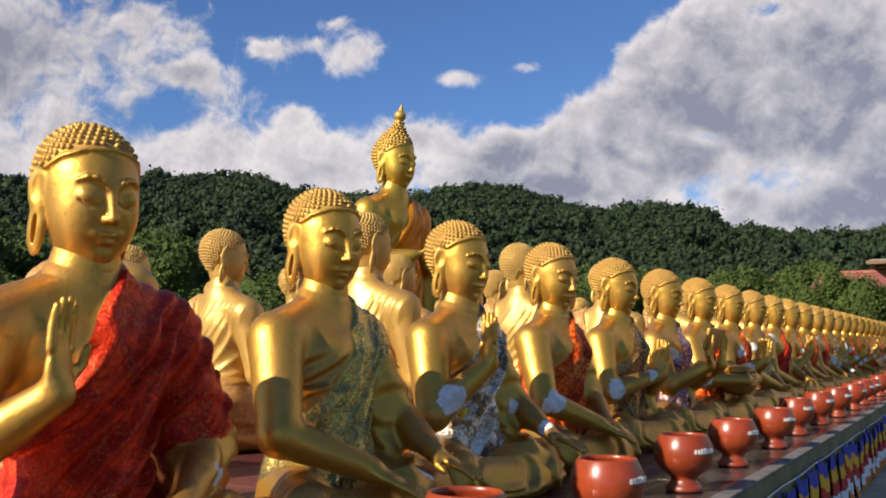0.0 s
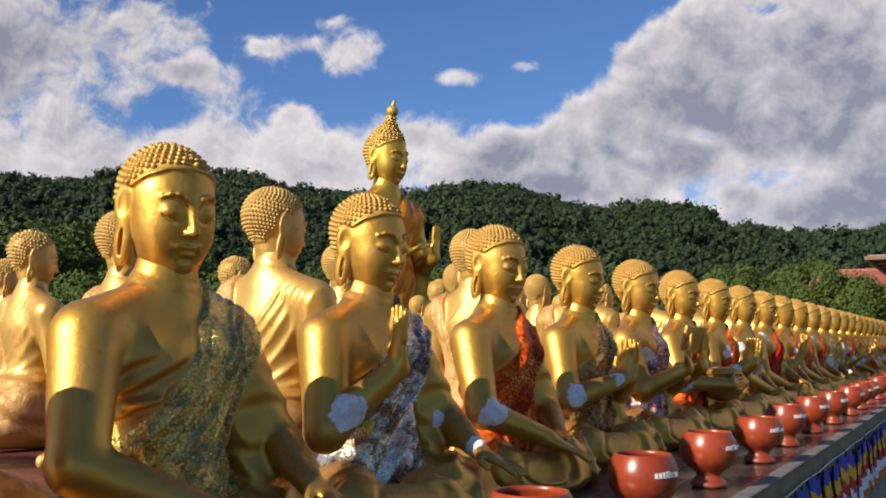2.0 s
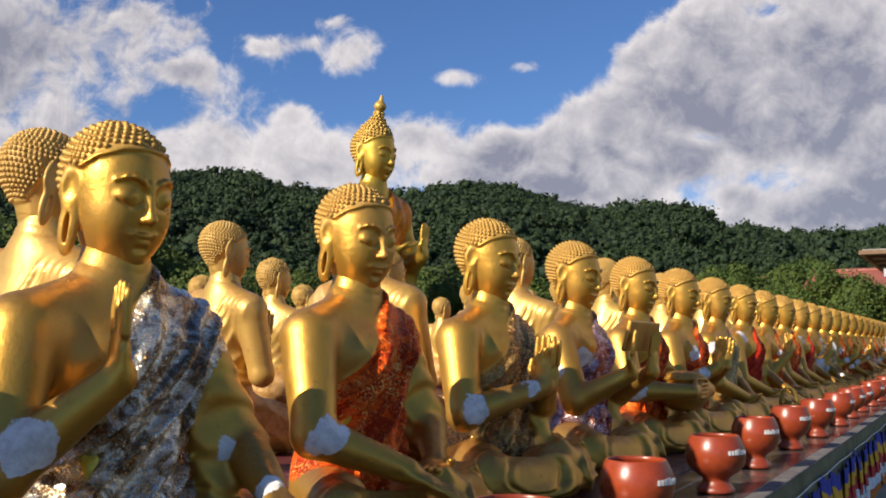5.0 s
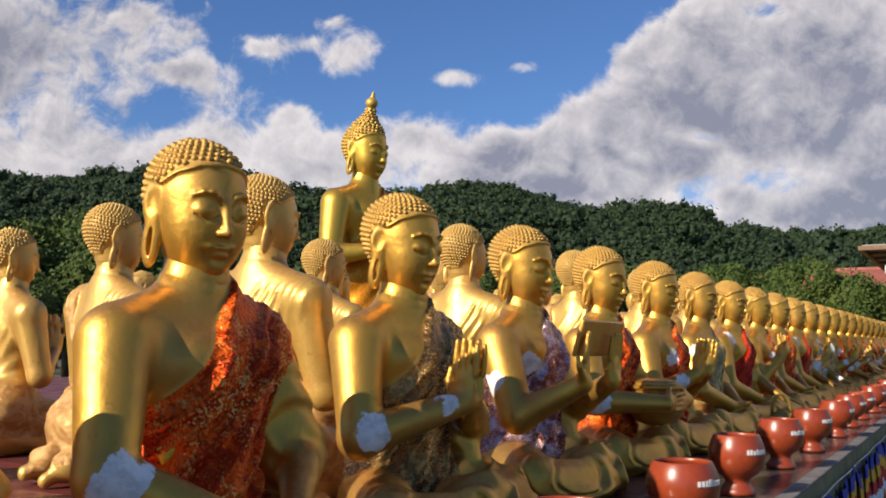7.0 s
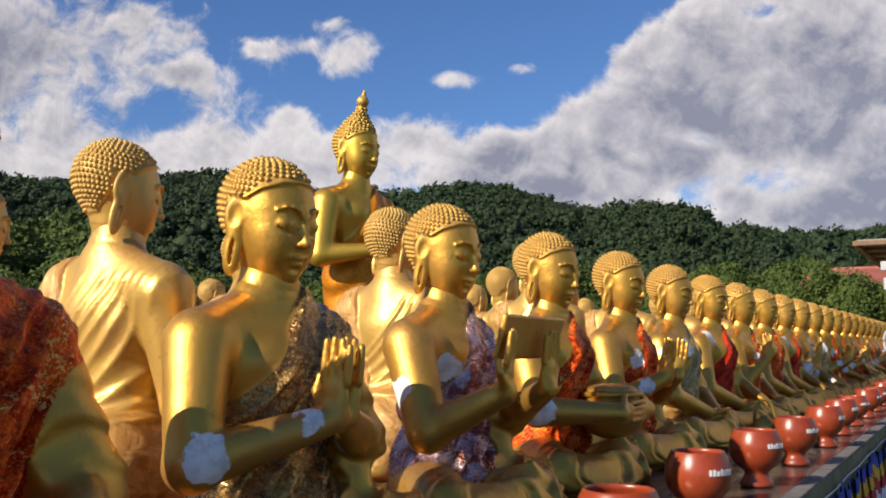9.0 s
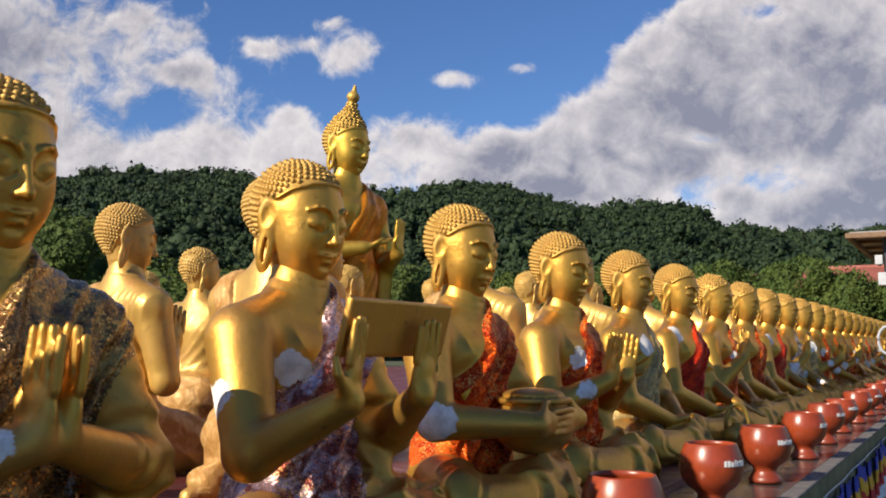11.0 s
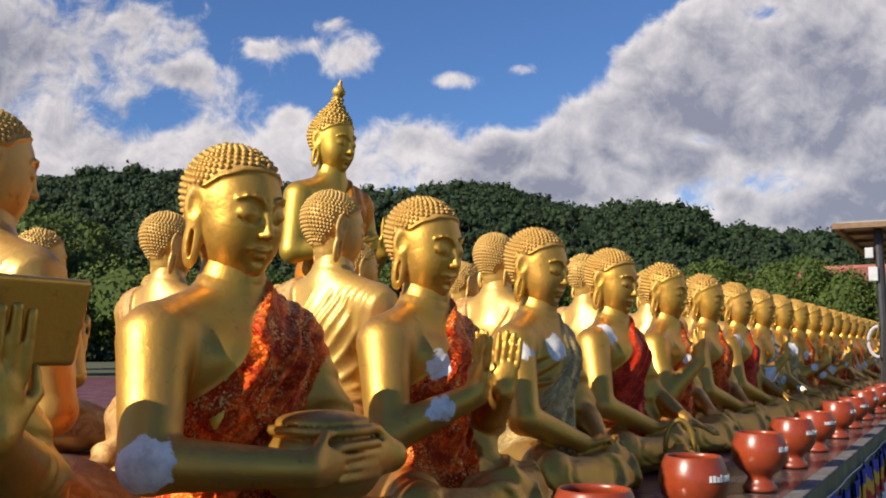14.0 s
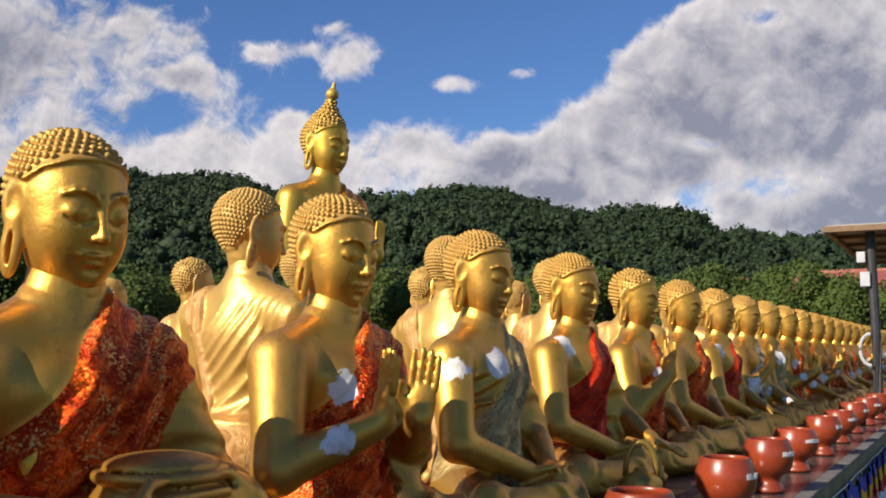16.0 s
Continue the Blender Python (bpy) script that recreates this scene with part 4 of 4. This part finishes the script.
def clay_bowl(squat):
    r = 0.122
    outer = [(0.060, 0.0), (0.075, 0.004), (0.078, 0.014), (0.068, 0.030), (0.054, 0.050), (0.053, 0.064), (0.064, 0.078), (0.092, 0.098), (0.114, 0.130),
             (r, 0.168), (0.119, 0.205), (0.106, 0.240), (0.099, 0.256), (0.096, 0.261)]
    inner = [(0.089, 0.260), (0.095, 0.242), (0.108, 0.205), (0.111, 0.168), (0.102, 0.130), (0.080, 0.104), (0.02, 0.09)]
    if squat:
        outer = [(a * 1.05, b * 0.94) for a, b in outer]
        inner = [(a * 1.05, b * 0.94) for a, b in inner]
    bowl = new("clay_bowl")
    part("body", lathe(outer + inner, 40), CLAY, bowl, smooth=True)
    rn = random.Random(3 + squat)
    a = -0.62
    for i in range(7):
        bm = bmesh.new()
        wide, high = rn.uniform(0.07, 0.12), rn.uniform(0.017, 0.026)
        z0 = (0.94 if squat else 1.0) * 0.182
        rr = (1.05 if squat else 1.0) * 0.1225
        inner = [bm.verts.new((rr * math.cos(q), rr * math.sin(q), z0 + z)) for q, z in ((a, 0), (a + wide, 0), (a + wide, high), (a, high))]
        outer = [bm.verts.new((v.co.x * 1.014, v.co.y * 1.014, v.co.z)) for v in inner]
        bm.faces.new(inner), bm.faces.new(outer)
        for k in range(4):
            bm.faces.new((inner[k], inner[(k + 1) % 4], outer[(k + 1) % 4], outer[k]))
        part("letter_bar", bm, WHITE, bowl, "white painted bar")
        a += wide + 0.035
    tagged(bowl, "glazed red-brown clay offering bowl on a flared foot", "bowl", "clay bowls along the terrace edge")
    return bowl


rnd = random.Random(11)
kinds = [clay_bowl(0), clay_bowl(1)]
spots = []
for i in range(44):
    spots.append((-1.165 + rnd.uniform(-0.02, 0.02), 2.22 + 1.018 * i + rnd.uniform(-0.05, 0.05)))
for i, (x, y) in enumerate(spots):
    m = pose(x, y, TOP + 0.002, 0, 0, -12 + rnd.uniform(-12, 12))
    if i < 2:
        kinds[i].matrix_world = m
    else:
        copy_thing(kinds[rnd.random() < 0.4], m)

# ---------------------------------------------------------------- small things on and by the statues


def leaf_ornament(i, at, turn):
    """A small heart-shaped gilt leaf pinned on a sash."""
    bm = bmesh.new()
    rim = [(0.75 * y, 0.75 * z) for y, z in ((0, 0.030), (0.016, 0.036), (0.028, 0.026), (0.026, 0.006), (0.014, -0.016), (0, -0.044), (-0.014, -0.016), (-0.026, 0.006), (-0.028, 0.026), (-0.016, 0.036))]
    front = [bm.verts.new((0.004 - 4.0 * y * y, y, z)) for y, z in rim]
    back = [bm.verts.new((0.001 - 4.0 * y * y, y, z)) for y, z in rim]
    mid = bm.verts.new((0.008, 0, 0.0))
    for k in range(len(rim)):
        n = (k + 1) % len(rim)
        bm.faces.new((front[k], front[n], mid))
        bm.faces.new((back[n], back[k], front[k], front[n]))
    bm.faces.new(back[::-1])
    ob = new("leaf_ornament", from_bm("leaf_ornament", bm, LEAF_GOLD, True))
    # pinned where a line of sight from the path's side meets the cloth
    me = FRONT_ROW[i].data
    tree = BVHTree.FromPolygons([v.co for v in me.vertices], [p.vertices for p in me.polygons])
    way = Vector((-math.sin(turn), math.cos(turn), 0.0))
    spot, normal, _, _ = tree.ray_cast(Vector(at) - way * 0.6, way)
    turned = normal.to_track_quat("X", "Z").to_matrix().to_4x4()
    ob.matrix_world = FRONT_ROW[i].matrix_world @ Matrix.Translation(spot + normal * 0.006) @ turned
    tagged(ob, "small heart-shaped yellow leaf pinned on a statue's sash", "ornament", "leaf ornaments")


LEAF_GOLD = plain_material("yellow_green_foil", (0.80, 0.66, 0.07), (0.66, 0.52, 0.06), 25.0, (0.3, 0.5), 0.1)
leaf_ornament(2, (0.17, -0.24, 0.33), radians(38))
leaf_ornament(3, (0.13, -0.25, 0.365), radians(38))
leaf_ornament(6, (0.13, -0.20, 0.44), radians(38))

kettle = new("kettle")
kettle.matrix_world = pose(-1.55, 10.58, SEAT, 0, 0, 115)
tagged(kettle, "small old gold kettle with tall handle on the plinth", "kettle")
KETTLE_GOLD = plain_material("dull_gilt_metal", (0.50, 0.31, 0.06), (0.32, 0.20, 0.05), 12.0, (0.3, 0.5), 0.7)
part("body", lathe([(0.055, 0.0), (0.075, 0.01), (0.095, 0.05), (0.092, 0.09), (0.065, 0.12), (0.035, 0.13), (0.03, 0.145), (0.02, 0.15)], 24), KETTLE_GOLD, kettle, smooth=True)
hoop = [(0.0, -0.07 * math.cos(a), 0.11 + 0.15 * math.sin(a)) for a in np.linspace(0, math.pi, 12)]
part("handle", tube(hoop, [0.013] * 12, 8), KETTLE_GOLD, kettle, "tall gilt hoop handle", True)
part("spout", tube([(0.08, 0, 0.06), (0.12, 0, 0.08), (0.135, 0, 0.12)], [0.018, 0.014, 0.010], 8), KETTLE_GOLD, kettle, "", True)

# ---------------------------------------------------------------- flags hung on the terrace side


def flag_mesh(seed):
    rn = random.Random(seed)
    wide, high, nu, nv = 0.34, 0.44, 10, 14
    p1, p2, lean = rn.uniform(0, 6), rn.uniform(0, 6), rn.uniform(-0.05, 0.10)
    verts, stripe = [], []
    for side in (0, 1):
        for j in range(nv + 1):
            for i in range(nu + 1):
                u, v = i / nu, j / nv
                x = 0.016 + (0.010 + 0.012 * v) * (1 + math.sin(u * 11 + p1 + 2 * v)) + 0.004 * math.sin(v * 9 + p2) - 0.002 * side
                y = (u - 0.5) * wide * (1 - 0.12 * v) + lean * v
                z = -v * high - 0.03 * math.sin(math.pi * u) - 0.015 * math.sin(u * 5 + p2)
                verts.append((x, y, z))
                stripe.append(min(v, 0.999))
    n = (nu + 1) * (nv + 1)
    faces = []
    for j in range(nv):
        for i in range(nu):
            a = j * (nu + 1) + i
            faces.append((a, a + 1, a + nu + 2, a + nu + 1))
            faces.append((n + a, n + a + nu + 1, n + a + nu + 2, n + a + 1))
    me = mesh_from("flag", verts, faces, FLAG)
    me.attributes.new("stripe", "FLOAT", "POINT").data.foreach_set("value", stripe)
    return me


flags = [flag_mesh(s) for s in range(5)]
rnd = random.Random(21)
for i in range(84):
    ob = new("flag", flags[rnd.randrange(5)])
    ob.matrix_world = pose(EDGE - 0.018, 2.6 + 0.42 * i + rnd.uniform(-0.03, 0.03), TOP - 0.105 + rnd.uniform(-0.03, 0.01))
    tagged(ob, "small cloth flag with blue, yellow, red, white and orange bands", "flag", "flags hung along the terrace side")
cord = new("bunting_line", from_bm("bunting_line", tube([(EDGE + 0.0, 2.0 + 0.56 * i, TOP - 0.098 - 0.010 * (i % 2)) for i in range(68)], [0.004] * 68, 5), WHITE))
tagged(cord, "thin white bunting line that carries the flags", "bunting")

# ---------------------------------------------------------------- shelter at the far end of the row
shelter = new("shelter")
shelter.matrix_world = pose(-1.17, 17.8, TOP)
tagged(shelter, "open shelter with thin grey sheet roof on a dark post", "shelter")
part("post", tube([(0, 0, 0), (0.0, 0, 0.9), (-0.02, 0, 2.0)], [0.055, 0.05, 0.05], 10), STEEL, shelter, "dark painted steel post")
roof = part("roof", box((-0.42, -0.30, 2.03), (2.6, 4.4, 2.06)), SHEET, shelter, "thin grey sheet roof")
part("eave_beam", box((-0.42, -0.32, 1.98), (2.6, -0.26, 2.045), 0.006), WOOD, roof, "brown timber eave")
part("eave_beam", box((-0.47, -0.32, 1.98), (-0.41, 4.4, 2.045), 0.006), WOOD, roof, "brown timber eave")
for k in range(5):
    part("rafter", box((-0.40, 0.5 + 0.9 * k, 1.99), (2.55, 0.56 + 0.9 * k, 2.03)), WOOD, roof)
part("switch_box", box((-0.13, -0.09, 1.40), (-0.03, 0.0, 1.56), 0.008), PLASTIC, shelter, "grey plastic box on the post")
part("lamp_box", box((-0.16, -0.08, 1.66), (-0.07, 0.0, 1.78), 0.008), PLASTIC, shelter, "small grey lamp housing")
loop = [(-0.05 - 0.11 * math.sin(a), -0.07, 0.72 + 0.17 * math.cos(a)) for a in np.linspace(0, math.pi, 12)]
part("cable", tube(loop, [0.018] * 12, 6), PLASTIC, shelter, "pale looped cable")

# ---------------------------------------------------------------- wooded hill


def bearing(b):
    """Level way at b degrees to the left of the row's line."""
    return -math.sin(radians(b)), math.cos(radians(b))


RIDGE_B = (-30, 0, 4.2, 8.3, 12.5, 15.0, 19.6, 22.6, 25.2, 28.0, 31.1, 34.4, 37.6, 40.3, 46.0, 50.8, 56, 75, 95)
RIDGE_E = (4.0, 6.0, 6.75, 6.8, 7.3, 8.6, 8.5, 9.1, 10.1, 10.1, 9.45, 9.6, 9.7, 10.5, 10.2, 9.6, 9.8, 9.3, 7.5)
NEAR_R, FAR_R = 105.0, 265.0


def hill_height(b, r):
    lump = noise.noise(Vector((b * 0.09, r * 0.012, 3.0)))
    high = FAR_R * math.tan(radians(float(np.interp(b, RIDGE_B, RIDGE_E)) + 0.38)) - 5.5
    s = min(max((r - NEAR_R) / (FAR_R - NEAR_R), 0.0), 1.35)
    rise = s * (1.25 - 0.25 * s) if s < 1 else 1.0 - 1.5 * (s - 1) ** 2
    return rise * high * (1 + 0.12 * lump * (1 - abs(2 * s - 1)) if s < 1 else 1)


verts, faces = [], []
nb, nr = 90, 24
for i in range(nb + 1):
    b = -30 + 125 * i / nb
    for j in range(nr + 1):
        r = NEAR_R + (FAR_R * 1.35 - NEAR_R) * j / nr
        x, y = bearing(b)
        verts.append((x * r, y * r, hill_height(b, r) - (0.3 if j == 0 else 0)))
for i in range(nb):
    for j in range(nr):
        a = i * (nr + 1) + j
        faces.append((a, a + 1, a + nr + 2, a + nr + 1))
hill = new("hill", mesh_from("hill", verts, faces, SLOPE))
tagged(hill, "wooded hill ridge behind the park", "hill", kind="structure")


def crown_template(seed, leaves, leaf, core=0.80):
    """An uneven crown of radius about 1: lobes of leaf tufts round a dark core."""
    rn = np.random.RandomState(seed)
    lobes = [(np.array((0, 0, 0.0)), 0.72)]
    for _ in range(7):
        a, h = rn.uniform(0, 6.28), rn.uniform(-0.35, 0.55)
        lobes.append((np.array((0.55 * math.cos(a), 0.55 * math.sin(a), h)), rn.uniform(0.32, 0.5)))
    bm = bmesh.new()
    verts, faces, total = [], [], 0
    for c, r in lobes:
        bmesh.ops.create_icosphere(bm, subdivisions=1, radius=r * core, matrix=Matrix.Translation(c))
    bm.verts.ensure_lookup_table()
    verts.append(np.array([v.co[:] for v in bm.verts]) * (1 + 0.06 * rn.randn(len(bm.verts), 1)))
    faces.append(np.array([[v.index for v in f.verts] for f in bm.faces]))
    total = len(verts[0])
    bm.free()
    for k in range(leaves):
        c, r = lobes[rn.randint(len(lobes))]
        d = rn.randn(3)
        d /= np.linalg.norm(d)
        p = c + d * r * rn.uniform(0.82, 1.08)
        t = rn.randn(3) + d * 0.4
        u = np.cross(d + 0.6 * rn.randn(3), t)
        u /= np.linalg.norm(u) + 1e-6
        w = np.cross(u, d + 0.5 * rn.randn(3))
        w /= np.linalg.norm(w) + 1e-6
        s = leaf * rn.uniform(0.6, 1.3)
        verts.append(np.stack([p - u * s * 0.5, p + w * s, p + u * s * 0.5 + d * s * 0.2]))
        faces.append(np.array([[total, total + 1, total + 2]]))
        total += 3
    return np.concatenate(verts), np.concatenate(faces)


def scatter(name, templates, spots, mat, label, category):
    """Many crowns as one object. spots: x, y, z, radius, stretch."""
    rn = np.random.RandomState(4)
    V, F, total = [], [], 0
    for x, y, z, r, tall in spots:
        v, f = templates[rn.randint(len(templates))]
        a = rn.uniform(0, 6.28)
        ca, sa = math.cos(a), math.sin(a)
        V.append(np.stack([x + r * (ca * v[:, 0] - sa * v[:, 1]), y + r * (sa * v[:, 0] + ca * v[:, 1]), z + r * tall * v[:, 2]], 1))
        F.append(f + total)
        total += len(v)
    V, F = np.concatenate(V), np.concatenate(F)
    me = bpy.data.meshes.new(name)
    me.vertices.add(len(V))
    me.vertices.foreach_set("co", V.astype(np.float32).ravel())
    me.loops.add(len(F) * 3)
    me.loops.foreach_set("vertex_index", F.astype(np.int32).ravel())
    me.polygons.add(len(F))
    me.polygons.foreach_set("loop_start", np.arange(0, len(F) * 3, 3, dtype=np.int32))
    me.update(calc_edges=True)
    me.materials.append(mat)
    return tagged(new(name, me), label, category, kind="stuff")


far_crowns = [crown_template(s, 170, 0.21, 0.66) for s in range(5)]
rn = np.random.RandomState(9)
spots = []
for _ in range(5200):
    b = rn.uniform(-10, 66)
    r = math.sqrt(rn.uniform(NEAR_R ** 2, (FAR_R + 8) ** 2))
    x, y = bearing(b)
    size = rn.uniform(1.3, 2.5) * (1.5 if rn.rand() < 0.10 else 1.0)
    spots.append((x * r, y * r, hill_height(b, r) + size * 0.45, size, rn.uniform(0.75, 1.15)))
scatter("hill_woods", far_crowns, spots, FOREST, "dense dark green woods covering the hill", "woods")

# ---------------------------------------------------------------- trees and houses beyond the park


def tree_meshes(seed, tall, spread, leaves):
    rn = random.Random(seed)
    bm = tube([(0, 0, -0.1), (0.05, 0.02, tall * 0.3), (0.1, -0.05, tall * 0.7)], [0.20, 0.15, 0.06], 8)
    for k in range(6):
        a, h = rn.uniform(0, 6.28), tall * rn.uniform(0.28, 0.6)
        tip = (spread * 0.6 * math.cos(a), spread * 0.6 * math.sin(a), h + tall * 0.25)
        tube([(0.06, 0, h), (tip[0] * 0.5, tip[1] * 0.5, h + tall * 0.1), tip], [0.07, 0.05, 0.02], 6, bm)
    trunk = from_bm("trunk", bm, BARK, True)
    v, f = crown_template(seed + 50, leaves, 0.062, 0.76)
    v = v * np.array((spread, spread, tall * 0.40)) + np.array((0, 0, tall * 0.62))
    crown = mesh_from("crown", v.tolist(), f.tolist(), LEAVES, False)
    return trunk, crown


TREES = [tree_meshes(s, t, w, 8500) for s, t, w in ((1, 7.5, 3.2), (2, 6.5, 2.8), (3, 8.5, 3.0))]
rnd = random.Random(31)
at = [(b, (62 if b > 11 else 76) + rnd.uniform(-8, 14), rnd.uniform(0.85, 1.1)) for b in np.arange(1.5, 62, 2.6)]
at += [(47.5, 46, 1.05), (52.0, 44, 1.0), (57.0, 40, 1.0), (61, 38, 1.0), (10.0, 46, 0.67), (8.8, 45, 0.66), (7.6, 44, 0.62), (6.5, 44, 0.60), (5.4, 44, 0.61), (4.3, 44, 0.60), (3.2, 44, 0.62), (1.8, 44, 0.60), (11.2, 46, 0.69), (12.4, 47, 0.72), (14.0, 52, 0.80)]
at += [(b, 34 + rnd.uniform(-2, 3), rnd.uniform(0.52, 0.66)) for b in np.arange(41, 72, 2.4)]
for b, r, s in at:
    pick = rnd.randrange(3)
    trunk, crown = TREES[pick]
    if b < 40:
        s = min(s, (1.55 + r * math.tan(radians(5.0 + rnd.uniform(-0.5, 0.4)))) / ((7.5, 6.5, 8.5)[pick] * 1.03))
    x, y = bearing(b + rnd.uniform(-0.7, 0.7))
    tree = new("tree")
    part("trunk", trunk, None, tree)
    part("crown", crown, None, tree)
    tree.matrix_world = pose(x * r, y * r, 0, 0, 0, rnd.uniform(0, 360)) @ Matrix.Diagonal((s, s, s, 1))
    tagged(tree, "bushy bright green tree beyond the terrace", "tree", "trees beyond the park")


def house(x, y, turn, wide, deep, eaves, ridge):
    h = new("house")
    h.matrix_world = pose(x, y, 0, 0, 0, turn)
    part("wall", box((-wide / 2, -deep / 2, 0), (wide / 2, deep / 2, eaves)), WALL, h, "cream rendered wall")
    bm = bmesh.new()
    o = 0.6
    for s in (-1, 1):
        a = [(-wide / 2 - o, s * (deep / 2 + o), eaves - 0.15), (wide / 2 + o, s * (deep / 2 + o), eaves - 0.15), (wide / 2 + o, 0, ridge), (-wide / 2 - o, 0, ridge)]
        lo = [bm.verts.new(p) for p in a]
        hi = [bm.verts.new((p[0], p[1], p[2] + 0.12)) for p in a]
        bm.faces.new(lo), bm.faces.new(hi)
        for i in range(4):
            bm.faces.new((lo[i], lo[(i + 1) % 4], hi[(i + 1) % 4], hi[i]))
    roof = part("roof", bm, ROOF, h, "red tiled gable roof")
    part("ridge_cap", tube([(-wide / 2 - o, 0, ridge + 0.12), (wide / 2 + o, 0, ridge + 0.12)], [0.14, 0.14], 8), ROOF, roof)
    for k in range(int(wide / 2.6)):
        xx = -wide / 2 + 1.3 + 2.6 * k
        part("window", box((xx - 0.5, -deep / 2 - 0.04, 1.0), (xx + 0.5, -deep / 2 + 0.02, 2.2)), STEEL, h, "dark window")
    tagged(h, "low house with red tiled roof among the trees", "house", "houses beyond the park")


house(-1.5, 55.0, -3, 11.0, 7.0, 3.9, 5.25)
house(-10.6, 52.0, 10, 1.4, 3.0, 3.6, 4.75)

# ---------------------------------------------------------------- tiles of the terrace edge and plinth
tile_a = from_bm("tile", box((-0.147, -0.297, -0.011), (0.147, 0.297, 0.0), 0.003), STONE)
for i in range(60):
    for j, x in enumerate((-1.175, -1.472)):
        ob = part("tile", tile_a, None, terrace)
        ob.matrix_world = pose(x, 0.4 + 0.60 * i + 0.3 * j, TOP + 0.0005)
tile_b = from_bm("tile", box((-0.297, -0.297, -0.006), (0.297, 0.297, 0.0), 0.003), MAROON)
for i in range(30):
    for j in range(6):
        ob = part("tile", tile_b, None, plinth)
        ob.matrix_world = pose(-1.772 - 0.60 * j, 0.6 + 0.60 * i, SEAT - 0.002)
